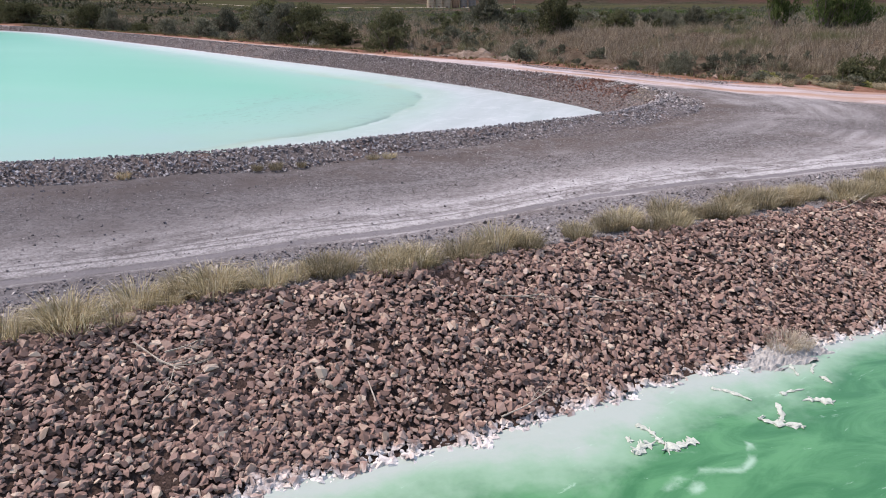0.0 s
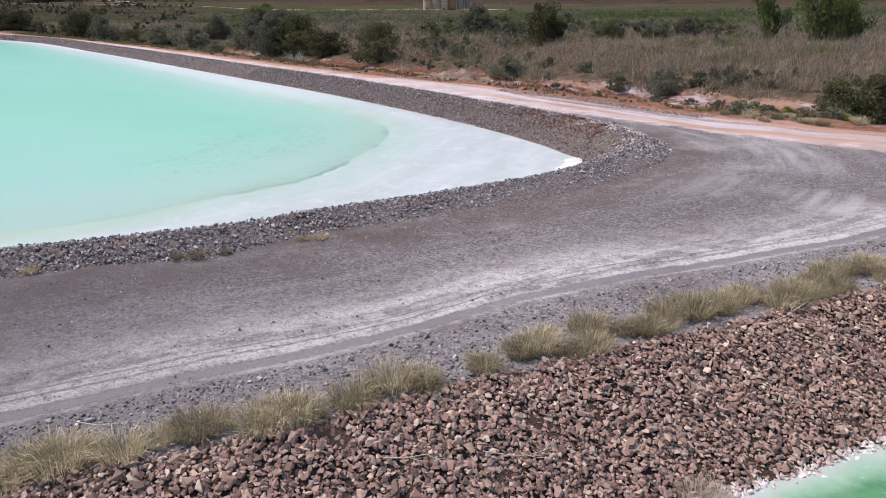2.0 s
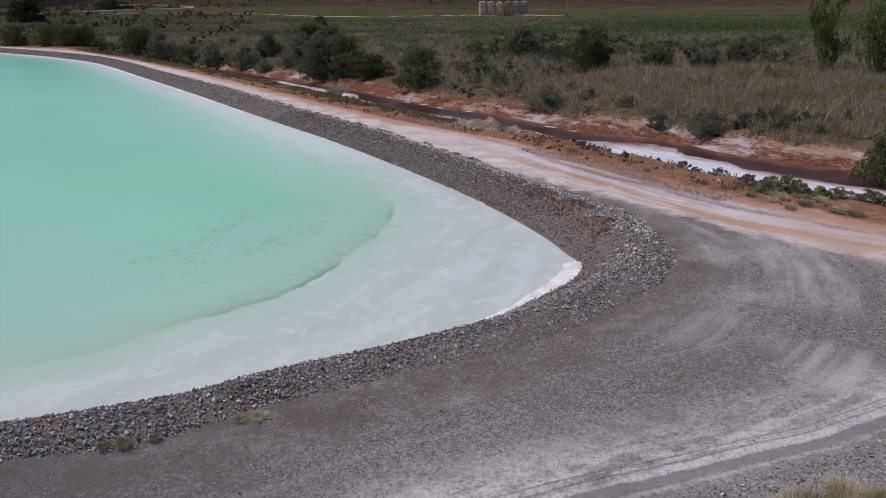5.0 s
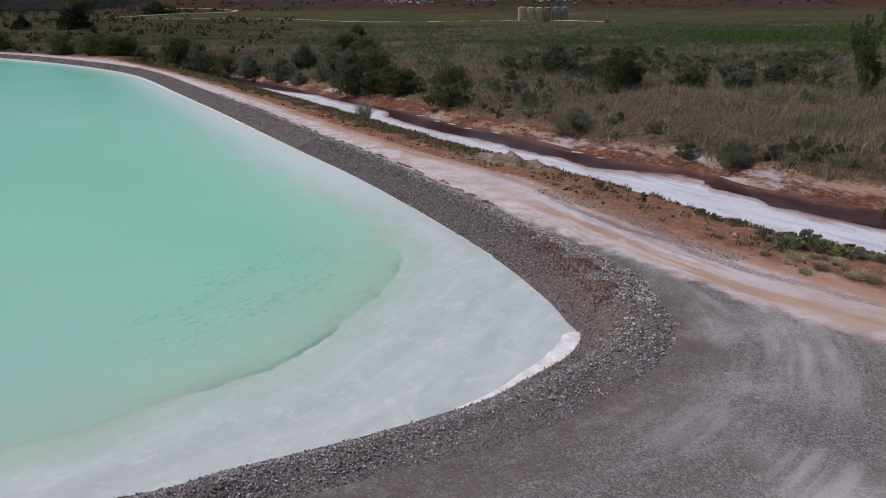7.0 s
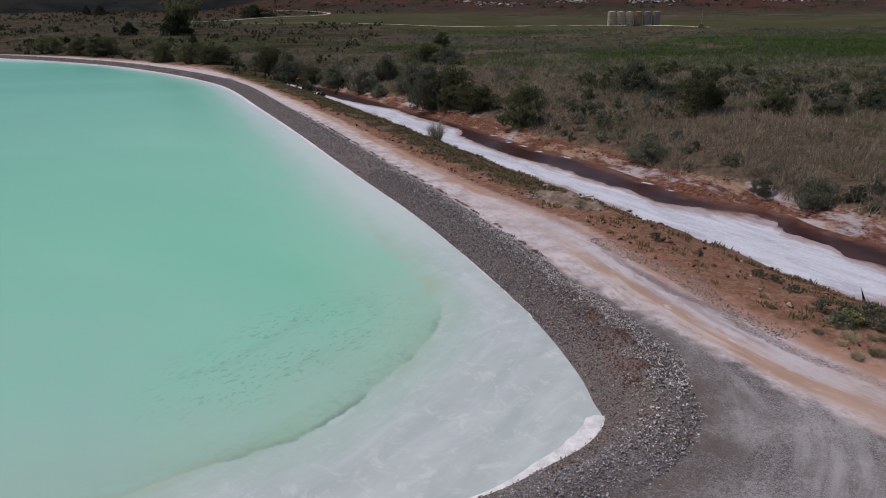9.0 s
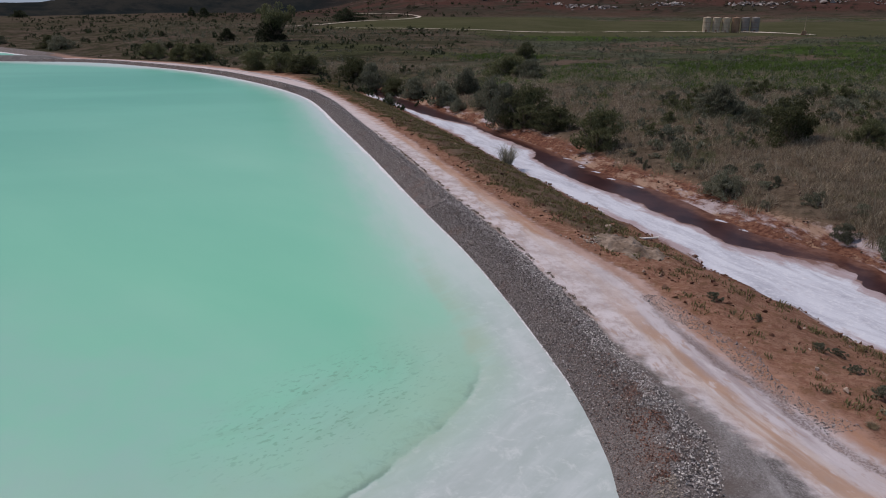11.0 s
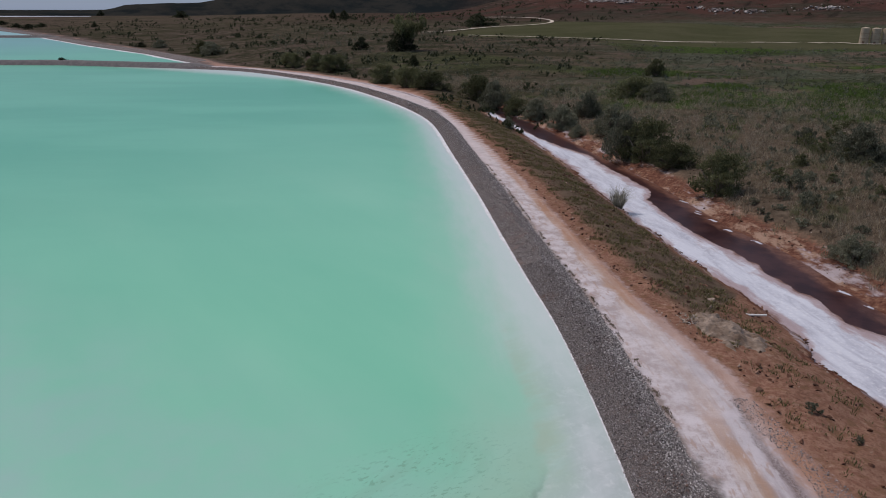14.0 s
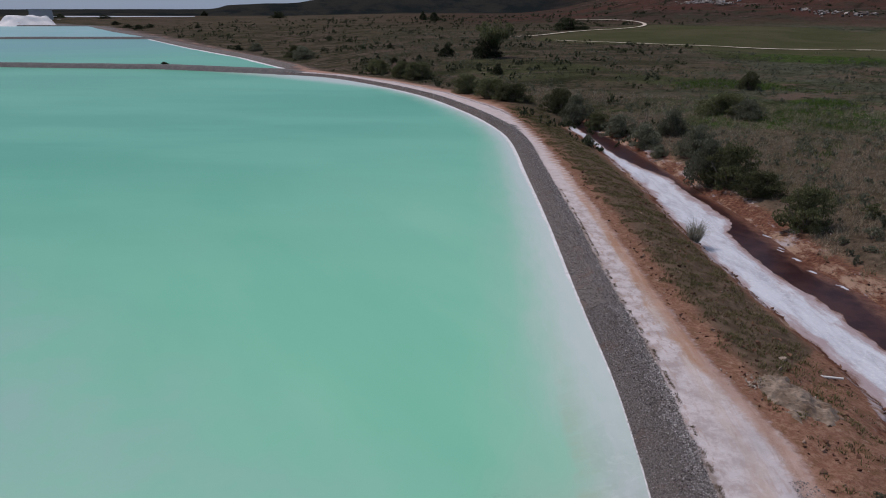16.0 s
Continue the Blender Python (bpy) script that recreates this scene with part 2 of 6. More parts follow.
def ground_material():
    g = Mat("ground_earth", 1.0, 0.0)
    fine, mid, big, grit = g.noise(45, 5), g.noise(3.2, 5), g.noise(0.35, 4), g.noise(11, 8, .82)
    pebble = g.noise(70, 2)
    # grey gravel of the service road, darker where wheels keep it clear
    rut, lane = g.attr("rut"), g.attr("lane")
    road = g.mix(g.span(mid, .35, .65), (.168, .145, .139), (.25, .222, .216))
    streak = g.lanes(rut, 9.0, 1.1)
    worn = g.math("MULTIPLY", g.math("MULTIPLY", g.span(rut, 1.2, 2.4), g.span(rut, 3.8, 5.5, 1, 0)), g.span(streak, .3, .58))
    road = g.mix(g.math("MULTIPLY", worn, .8), road, (.10, .088, .086))
    road = g.mix(g.math("MULTIPLY", g.math("MULTIPLY", g.span(rut, 1.5, 2.4), g.span(rut, 4.0, 5.4, 1, 0)), .45), road, (.098, .086, .086))
    thin = g.lanes(rut, 2.2, 3.2, 7)
    body = g.math("MULTIPLY", g.span(rut, 1.3, 2.2), g.span(rut, 5.0, 6.0, 1, 0))
    road = g.mix(g.math("MULTIPLY", g.math("MULTIPLY", g.span(thin, .50, .62), body), .28), road, (.085, .07, .07))
    patch = g.noise(.42, 6, .68, stretch=(.45, 2.2, 1))
    road = g.mix(g.math("MULTIPLY", g.math("MULTIPLY", g.span(patch, .42, .56), g.span(rut, 1.5, 3.0)), .8), road, (.100, .084, .082))
    road = g.mix(g.math("MULTIPLY", g.span(patch, .34, .46, 1, 0), .5), road, (.34, .315, .315))
    road = g.mix(g.math("MULTIPLY", g.math("MULTIPLY", g.span(thin, .34, .44, 1, 0), body), .25), road, (.36, .335, .335))
    road = g.mix(g.math("MULTIPLY", g.span(streak, .5, .72), .35), road, (.37, .345, .34))
    road = g.mix(g.math("MULTIPLY", g.span(pebble, .52, .62), .6), road, (.44, .42, .42))
    road = g.mix(g.math("MULTIPLY", g.span(fine, .32, .44, 1, 0), .55), road, (.07, .062, .062))
    road = g.mix(g.span(grit, .52, .66, 0, .6), road, (.38, .345, .34))
    road = g.mix(g.span(grit, .34, .47, .5, 0), road, (.088, .076, .075))
    road = g.mix(g.math("MULTIPLY", g.span(rut, -.55, -.35, 1, 0), g.span(grit, .40, .58, .7, .3)), road, (.205, .193, .20))
    chip, crumb = g.voronoi(24), g.voronoi(46)
    cell = g.node("ShaderNodeSeparateColor")
    g.link(chip, cell.inputs[0])
    dot = g.node("ShaderNodeSeparateColor")
    g.link(crumb, dot.inputs[0])
    road = g.mix(g.span(cell.outputs[0], .58, 1.0, 0, .42), road, (.41, .395, .395))
    road = g.mix(g.span(cell.outputs[0], .0, .38, .5, 0), road, (.068, .062, .063))
    road = g.mix(g.span(dot.outputs[0], .0, .40, .4, 0), road, (.07, .06, .06))
    road = g.mix(g.span(dot.outputs[1], .62, 1.0, 0, .4), road, (.42, .40, .395))
    # curved wheel marks and brown stains where the road turns round the pond's tip
    bend = g.attr("bend")
    arc = g.lanes(bend, 11.0, .8, 6)
    turn = g.math("MULTIPLY", g.span(bend, 3.2, 4.5), g.span(rut, 2.5, 5.0))
    road = g.mix(g.math("MULTIPLY", g.math("MULTIPLY", g.span(arc, .52, .62), turn), .4), road, (.33, .31, .305))
    road = g.mix(g.math("MULTIPLY", g.math("MULTIPLY", g.span(arc, .36, .47, 1, 0), turn), .55), road, (.105, .086, .078))
    road = g.mix(g.span(g.noise(.3, 6, .7), .5, .62, 0, .5), road, (.14, .118, .11))
    road = g.mix(g.math("MULTIPLY", g.span(bend, 2.6, 4.2, 1, 0), g.span(g.noise(1.2, 6, .7), .4, .6, .3, .8)), road, (.125, .098, .085))
    way = g.node("ShaderNodeSeparateXYZ")
    scrape = g.math("MULTIPLY", g.span(g.lanes(bend, 6.0, 2.6, 6), .50, .60), turn)
    g.link(g.pos(), way.inputs[0])
    for cx, cy, rx, ry, k in ((11.0, 21.3, 1.0, 2.4, .55), (9.6, 15.6, 1.2, 1.5, .6), (7.4, 17.3, 1.8, 1.2, .35), (9.2, 23.0, .8, 1.8, .3)):
        ex, ey = g.math("MULTIPLY", g.math("SUBTRACT", way.outputs[0], cx), 1 / rx), g.math("MULTIPLY", g.math("SUBTRACT", way.outputs[1], cy), 1 / ry)
        near = g.span(g.math("ADD", g.math("MULTIPLY", ex, ex), g.math("MULTIPLY", ey, ey)), .1, 1.3, 1, 0)
        road = g.mix(g.math("MULTIPLY", g.math("MULTIPLY", near, g.span(g.lanes(bend, 4.0, 2.0, 6), .40, .60, .2, 1)), k), road, (.46, .435, .435))
    road = g.mix(g.math("MULTIPLY", scrape, .2), road, (.38, .36, .36))
    east = g.span(way.outputs[0], -4.5, 3.0)
    road = g.mix(g.math("MULTIPLY", g.math("SUBTRACT", 1.0, east), .5), road, (.10, .095, .10))
    # salt dust: thin wheel lines, and a soft broken band beside them
    ragged = g.math("ADD", rut, g.math("MULTIPLY", g.math("SUBTRACT", g.noise(1.6, 4), .5), .09))
    band = g.math("MULTIPLY", g.span(ragged, .02, .08), g.span(ragged, .30, 1.7, 1, 0))
    groove = g.math("MAXIMUM", g.math("MULTIPLY", g.span(ragged, .19, .21), g.span(ragged, .23, .25, 1, 0)), g.math("MULTIPLY", g.span(ragged, .33, .35), g.span(ragged, .37, .39, 1, 0)))
    band = g.math("MULTIPLY", band, g.math("SUBTRACT", 1.0, g.math("MULTIPLY", groove, .75)))
    dust = g.math("MULTIPLY", band, g.span(g.math("ADD", g.math("MULTIPLY", g.lanes(rut, 5.0, 1.3), .4), g.math("ADD", g.math("MULTIPLY", thin, .35), g.math("MULTIPLY", g.noise(2.6, 6, .7), .25))), .42, .54, .10, 1.0))
    line = g.math("MULTIPLY", g.span(ragged, -.34, -.28), g.span(ragged, -.25, -.19, 1, 0))
    dust = g.math("MAXIMUM", dust, g.math("MULTIPLY", line, g.span(g.noise(.8, 4), .35, .6, .1, .5)))
    road = g.mix(g.math("MULTIPLY", g.math("MULTIPLY", g.span(ragged, -.22, -.16), g.span(ragged, .0, .05, 1, 0)), .7), road, (.225, .212, .222))
    dust = g.math("MAXIMUM", dust, g.math("MULTIPLY", g.span(g.noise(.55, 6, .7), .58, .74), .3))
    dust = g.math("MULTIPLY", dust, g.math("MULTIPLY", g.math("MULTIPLY", g.span(fine, .3, .6, .3, 1), g.span(east, 0, 1, .55, 1)), g.span(grit, .38, .55, .35, 1)))
    road = g.mix(dust, road, (.64, .615, .615))
    road = g.mix(1.0, road, (.955, .985, 1.0), "MULTIPLY")
    # pale salty track: white crust beside the berm, orange wheel lines, lilac crust, a row of gravel, red edge
    cross = g.attr("cross")
    swing = g.math("ADD", cross, g.math("ADD", g.math("MULTIPLY", g.math("SUBTRACT", g.noise(.16, 5, .6), .5), 2.2), g.math("MULTIPLY", g.math("SUBTRACT", g.noise(2.4, 5, .65), .5), .45)))
    wheel = g.lanes(cross, 14.0, 1.5, 6)
    scuff = g.lanes(cross, 5.0, 3.2, 7)
    blot = g.noise(.9, 7, .72)
    white = g.mix(g.span(blot, .38, .60), (.40, .335, .325), (.565, .52, .535))
    rusty = g.mix(g.span(wheel, .40, .58), (.41, .28, .215), (.51, .43, .40))
    lilac = g.mix(g.span(wheel, .36, .60), (.355, .30, .305), (.525, .485, .51))
    pink = g.mix(g.span(swing, 4.1, 4.7), white, rusty)
    pink = g.mix(g.span(swing, 5.2, 5.7), pink, lilac)
    pink = g.mix(g.math("MULTIPLY", g.span(scuff, .54, .64), .65), pink, (.39, .285, .24))
    pink = g.mix(g.math("MULTIPLY", g.span(scuff, .34, .44, 1, 0), .6), pink, (.57, .53, .545))
    row = g.math("MULTIPLY", g.span(swing, 6.15, 6.35), g.span(swing, 6.55, 6.85, 1, 0))
    pink = g.mix(g.math("MULTIPLY", row, g.span(grit, .42, .56, .95, .25)), pink, (.15, .115, .11))
    pink = g.mix(g.span(swing, 6.9, 7.6, 0, .8), pink, (.36, .195, .13))
    pink = g.mix(g.math("MULTIPLY", g.span(swing, 2.6, 3.1, 1, 0), .8), pink, (.25, .195, .17))
    spot = g.node("ShaderNodeSeparateXYZ")
    g.link(g.pos(), spot.inputs[0])
    pink = g.mix(g.math("MULTIPLY", g.span(spot.outputs[0], 10.5, 13.5), g.span(scuff, .40, .60, .75, .15)), pink, (.425, .315, .265))
    pink = g.mix(g.math("MULTIPLY", g.math("MULTIPLY", g.span(spot.outputs[1], 64, 84), g.span(swing, 5.6, 6.4, 1, 0)), g.span(blot, .36, .54, .35, .85)), pink, (.55, .485, .485))
    # the track lies white over its whole width below the side branch, and dark beside the far ponds
    full = g.math("MULTIPLY", g.math("MULTIPLY", g.span(spot.outputs[1], 33, 39), g.span(g.math("ADD", spot.outputs[1], g.math("MULTIPLY", blot, 3.0)), 46.2, 48.0, 1, 0)), g.math("MULTIPLY", g.span(swing, 3.2, 3.7), g.span(cross, 6.9, 7.5, 1, 0)))
    pink = g.mix(g.math("MULTIPLY", full, g.span(wheel, .40, .52, .95, .45)), pink, g.mix(g.span(blot, .36, .60), (.45, .40, .405), (.575, .535, .55)))
    pink = g.mix(g.math("MULTIPLY", g.span(spot.outputs[0], -185, -168, .85, 0), g.span(lane, 1.2, 2.6, .1, 1)), pink, (.105, .093, .092))
    pink = g.mix(g.span(grit, .56, .68, 0, .4), pink, (.24, .18, .165))
    pink = g.mix(g.math("MULTIPLY", g.span(spot.outputs[0], -130, -90), g.span(g.math("ADD", lane, g.math("MULTIPLY", mid, .8)), .55, 1.2, .6, 0)), pink, (.36, .19, .115))
    c = g.mix(g.span(g.math("ADD", g.attr("pink"), g.math("MULTIPLY", g.math("SUBTRACT", g.noise(1.1, 6, .65), .5), .8)), .36, .64), road, pink)
    # brown soil under the stones, its colour darkened to give shade in the gaps
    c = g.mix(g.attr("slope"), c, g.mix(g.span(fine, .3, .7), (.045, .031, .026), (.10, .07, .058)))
    # red earth bank
    red = g.mix(g.span(mid, .3, .7), (.19, .093, .064), (.30, .175, .125))
    red = g.mix(g.span(g.noise(1.3, 5), .52, .62), red, (.19, .105, .065))
    red = g.mix(g.span(g.noise(.9, 6, .7), .60, .70, 0, .7), red, (.40, .30, .235))
    red = g.mix(g.span(grit, .50, .62, 0, .75), red, (.085, .045, .033))
    red = g.mix(g.attr("bank"), red, g.mix(g.span(mid, .35, .65), (.135, .082, .056), (.30, .20, .14)))
    c = g.mix(g.span(g.math("ADD", g.attr("red"), g.math("ADD", g.math("MULTIPLY", g.math("SUBTRACT", mid, .5), .7), g.math("MULTIPLY", g.math("SUBTRACT", g.noise(.6, 6, .7), .5), 1.0))), .3, .75), c, red)
    # meadow: dry earth and thatch, greener flats beyond
    dry = g.mix(g.span(g.noise(1.1, 6, .7), .35, .65), (.056, .043, .031), (.128, .099, .074))
    dry = g.mix(g.span(fine, .5, .8), dry, (.15, .118, .085))
    flat = g.mix(g.span(g.noise(.35, 7, .75), .40, .62), (.040, .043, .028), (.088, .096, .070))
    flat = g.mix(g.span(g.noise(.028, 7, .72), .47, .57, 0, .9), flat, (.115, .082, .066))
    lush = g.mix(g.span(g.noise(.6, 6, .7), .35, .65), (.022, .042, .010), (.052, .082, .022))
    flat = g.mix(g.span(g.math("ADD", g.noise(.04, 7, .72, stretch=(.35, 1.8, 1)), g.math("MULTIPLY", g.attr("lush"), .10)), .51, .64), flat, lush)
    dry = g.mix(g.span(g.math("ADD", g.attr("green"), g.math("MULTIPLY", g.math("SUBTRACT", g.noise(.045, 6, .65), .5), 1.5)), .36, .60), dry, flat)
    dry = g.mix(g.span(g.math("ADD", g.attr("lush"), g.math("MULTIPLY", g.math("SUBTRACT", g.noise(.09, 7, .7, stretch=(.2, 2.2, 1)), .5), 3.0)), .25, .6, 0, .9), dry, lush)
    dry = g.mix(g.math("MULTIPLY", g.attr("far"), .6), dry, g.mix(g.span(g.noise(.018, 7, .7), .42, .58), (.088, .063, .056), (.062, .055, .038)))
    strip = g.span(g.noise(1.0, 6, .65, stretch=(.78, 70, 9)), .46, .58)
    dry = g.mix(g.math("MULTIPLY", g.math("MULTIPLY", strip, g.attr("far")), .85), dry, (.030, .031, .019))
    dry = g.mix(g.math("MULTIPLY", g.math("MULTIPLY", g.span(g.noise(1.0, 6, .65, stretch=(.78, 55, 5)), .58, .66), g.attr("far")), .8), dry, (.15, .115, .10))
    tuft = g.math("ADD", g.math("MULTIPLY", g.noise(.55, 6, .78), .65), g.math("MULTIPLY", g.noise(.05, 5, .7), .35))
    dry = g.mix(g.math("MULTIPLY", g.span(tuft, .50, .57), g.attr("wild")), dry, (.022, .026, .014))
    dry = g.mix(g.math("MULTIPLY", g.span(g.noise(.8, 6, .78), .57, .66, 0, .75), g.attr("wild")), dry, (.115, .118, .085))
    field = g.mix(g.span(g.noise(.03, 5), .3, .7), (.056, .059, .031), (.074, .072, .042))
    dry = g.mix(g.attr("field"), dry, field)
    hill = g.mix(g.span(g.noise(.02, 6, .7), .42, .6), (.058, .038, .032), (.044, .04, .03))
    hill = g.mix(g.span(g.noise(.05, 6, .75), .6, .68), hill, (.115, .085, .07))
    hill = g.mix(g.span(g.noise(.11, 7, .8), .52, .60, 0, .85), hill, (.018, .019, .013))
    sp = g.node("ShaderNodeSeparateXYZ")
    g.link(g.pos(), sp.inputs[0])
    bed = g.noise(1.0, 6, .7, stretch=(.1, 60, 7))
    hill = g.mix(g.span(g.noise(.009, 6, .7), .46, .58, 0, .8), hill, (.072, .036, .030))
    hill = g.mix(g.math("MULTIPLY", g.span(bed, .57, .65), g.span(sp.outputs[2], 14, 30, .2, .8)), hill, (.17, .14, .125))
    hill = g.mix(g.span(g.noise(.035, 7, .78, stretch=(1.5, 2.6, .8)), .54, .62, 0, .8), hill, (.020, .018, .015))
    wood = g.mix(g.span(g.noise(.012, 6, .7), .4, .6), (.013, .017, .018), (.03, .03, .027))
    dry = g.mix(g.attr("hill"), dry, hill)
    dry = g.mix(g.attr("mesa"), dry, wood)
    c = g.mix(g.attr("meadow"), c, dry)
    # wet brown mud along the stream
    mud = g.mix(g.span(mid, .3, .7), (.085, .036, .027), (.20, .10, .068))
    mud = g.mix(g.span(g.noise(.35, 7, .72, stretch=(-.85, 2.2, 1)), .50, .60), mud, (.32, .215, .16))
    mud = g.mix(g.span(g.noise(.28, 7, .72, stretch=(-.85, 2.5, 1)), .50, .60, 0, .85), mud, (.42, .375, .395))
    mud = g.mix(g.span(g.noise(.9, 5, .7), .60, .66), mud, (.30, .19, .13))
    c = g.mix(g.span(g.math("ADD", g.attr("wet"), g.math("MULTIPLY", g.math("SUBTRACT", mid, .5), .7)), .4, .65), c, mud)
    c = g.mix(g.span(big, .3, .7, 0, .25), c, (.5, .5, .5), "MULTIPLY")
    g.color(c)
    g.bump(g.math("ADD", g.math("ADD", g.math("MULTIPLY", fine, .5), mid), g.math("MULTIPLY", cell.outputs[0], .35)), .7, .05)
    return g.m


def stone_material(name, stops, salt=False, obj=False):
    s = Mat(name, 0.9, 0.1)
    r = s.rand() if obj else s.island()
    c = s.ramp(r, *stops)
    c = s.mix(s.span(s.noise(30, 4), .35, .7, 0, .45), c, (.62, .58, .55), "MULTIPLY")
    if salt:   # salt crust climbs the stones at the brine's edge
        z = s.node("ShaderNodeSeparateXYZ")
        s.link(s.pos(), z.inputs[0])
        k = s.span(s.math("ADD", z.outputs[2], s.math("MULTIPLY", s.noise(5, 4), .34)), NEAR_Z + .13, NEAR_Z + .26, 1, 0)
        c = s.mix(k, c, (.78, .76, .73))
    s.color(c)
    s.bump(s.noise(60, 3), .35, .01)
    return s.m


def plain(name, c1, c2, scale=4.0, rough=0.85, metal=0.0, bump=0.2, spec=0.3):
    p = Mat(name, rough, spec)
    p.b.inputs["Metallic"].default_value = metal
    n = p.noise(scale, 6, .65)
    p.color(p.mix(p.span(n, .3, .7), c1, c2))
    p.bump(p.noise(scale * 8, 4), bump, .01)
    return p.m


def berm_material():
    p = Mat("berm_gravel", .95, .1)
    c = p.mix(p.span(p.noise(16, 7, .75), .35, .65), (.065, .056, .054), (.22, .195, .188))
    c = p.mix(p.span(p.noise(.5, 6, .7), .52, .68, 0, .6), c, (.14, .085, .066))
    p.color(c)
    p.bump(p.noise(60, 4), 1.0, .02)
    return p.m


def leaf_material(name, stops, obj=0.25, patches=None):
    p = Mat(name, 0.8, 0.08)
    c = p.ramp(p.island(), *stops)
    for tint, size, low in patches or ():     # drifts of another colour
        c = p.mix(p.span(p.noise(size, 6, .72), low, low + .1, 0, .8), c, tint)
    tone = p.span(p.rand(), 0, 1, 1 - obj, 1 + obj)
    mixn = p.node("ShaderNodeVectorMath", operation="SCALE")
    p.link(c, mixn.inputs[0])
    p.link(tone, mixn.inputs["Scale"])
    p.color(mixn.outputs[0])
    tr, mx = p.node("ShaderNodeBsdfTranslucent"), p.node("ShaderNodeMixShader")
    p.link(mixn.outputs[0], tr.inputs[0])
    mx.inputs[0].default_value = 0.35
    out = p.t.nodes["Material Output"]
    p.link(p.b.outputs[0], mx.inputs[1])
    p.link(tr.outputs[0], mx.inputs[2])
    p.link(mx.outputs[0], out.inputs[0])
    return p.m


def brine_material():
    w = Mat("milky_brine", 0.3, 0.4)
    w.b.inputs["IOR"].default_value = 1.33
    big = w.noise(.05, 5, .6, stretch=(2.75, 2.6, .8))
    deep = w.ramp(w.span(big, .15, .85), (0, (.16, .475, .325)), (.5, (.195, .51, .355)), (1, (.24, .545, .39)))
    px = w.node("ShaderNodeSeparateXYZ")
    w.link(w.pos(), px.inputs[0])
    # low-angle sky reflection put into the colour: darker, then bluer, farther west
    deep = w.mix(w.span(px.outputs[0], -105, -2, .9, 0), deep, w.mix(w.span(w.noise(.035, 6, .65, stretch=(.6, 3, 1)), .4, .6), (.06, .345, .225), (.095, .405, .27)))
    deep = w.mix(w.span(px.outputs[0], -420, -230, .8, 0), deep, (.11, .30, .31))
    fog = w.noise(.3, 5, .6, stretch=(2.2, 2.0, .8))
    s = w.math("ADD", w.attr("shoal"), w.math("MULTIPLY", w.math("SUBTRACT", fog, .5), .5))
    c = w.mix(w.span(s, .25, 1.0), deep, (.30, .505, .405))
    off = w.attr("off")
    grain = w.math("ADD", w.math("MULTIPLY", w.noise(.9, 6, .62, stretch=(1.1, 2.4, .8), distort=.8), .45), w.math("MULTIPLY", w.lanes(off, 7.0, .8, 6), .55))
    crust = w.ramp(w.span(grain, .3, .7), (0, (.355, .405, .395)), (.5, (.41, .455, .455)), (1, (.49, .53, .535)))
    edge = w.math("ADD", w.attr("crust"), w.math("MULTIPLY", w.math("SUBTRACT", w.noise(.8, 6, .62), .5), .16))
    crisp = w.attr("crisp")
    k = w.math("ADD", w.math("MULTIPLY", w.span(edge, .47, .53, 0, .55), crisp), w.math("MULTIPLY", w.span(edge, .34, .78, 0, .62), w.math("SUBTRACT", 1.0, crisp)))
    k = w.math("ADD", k, w.span(edge, .53, .95, 0, .38))
    c = w.mix(w.math("MULTIPLY", w.attr("milk"), w.span(w.noise(.22, 5, .6), .3, .7, .3, .85)), c, (.285, .435, .41))
    near = w.attr("near")
    crust = w.mix(w.span(w.noise(1.5, 8, .78, distort=.5), .50, .66, 0, .5), crust, (.60, .625, .625))
    c = w.mix(w.math("MULTIPLY", k, near), c, crust)
    rim = w.math("MULTIPLY", w.math("MULTIPLY", w.span(edge, .43, .485), w.span(edge, .485, .51, 1, 0)), w.math("MULTIPLY", w.attr("rim"), w.span(w.noise(.45, 3), .33, .52)))
    c = w.mix(w.math("MULTIPLY", w.math("MULTIPLY", w.span(edge, .36, .48), w.span(edge, .485, .50, 1, 0)), w.math("MULTIPLY", w.attr("rim"), .35)), c, (.24, .36, .29))
    smudge = w.math("MULTIPLY", w.math("MULTIPLY", w.span(edge, .22, .44), w.span(edge, .485, .51, 1, 0)), w.attr("rim"))
    c = w.mix(w.math("MULTIPLY", smudge, w.span(w.noise(2.6, 8, .8, distort=.6), .46, .62, .1, .6)), c, (.16, .26, .22))
    c = w.mix(w.math("MULTIPLY", rim, .85), c, (.12, .20, .175))
    c = w.mix(w.math("MULTIPLY", w.math("MULTIPLY", w.span(edge, .495, .515), w.span(edge, .53, .58, 1, 0)), w.math("MULTIPLY", near, w.math("MULTIPLY", crisp, w.span(w.noise(1.4, 7, .75), .48, .62, 0, .4)))), c, (.55, .60, .59))
    h = w.math("ADD", w.attr("haze"), w.math("MULTIPLY", w.math("SUBTRACT", w.noise(.7, 7, .68, stretch=(2.2, 2.6, .7)), .5), .6))
    c = w.mix(w.span(h, .15, 1.1, 0, .9), c, (.51, .565, .565))
    c = w.mix(w.math("MULTIPLY", w.attr("algae"), w.span(w.noise(.5, 6, .65), .3, .65, .2, .6)), c, (.27, .42, .30))
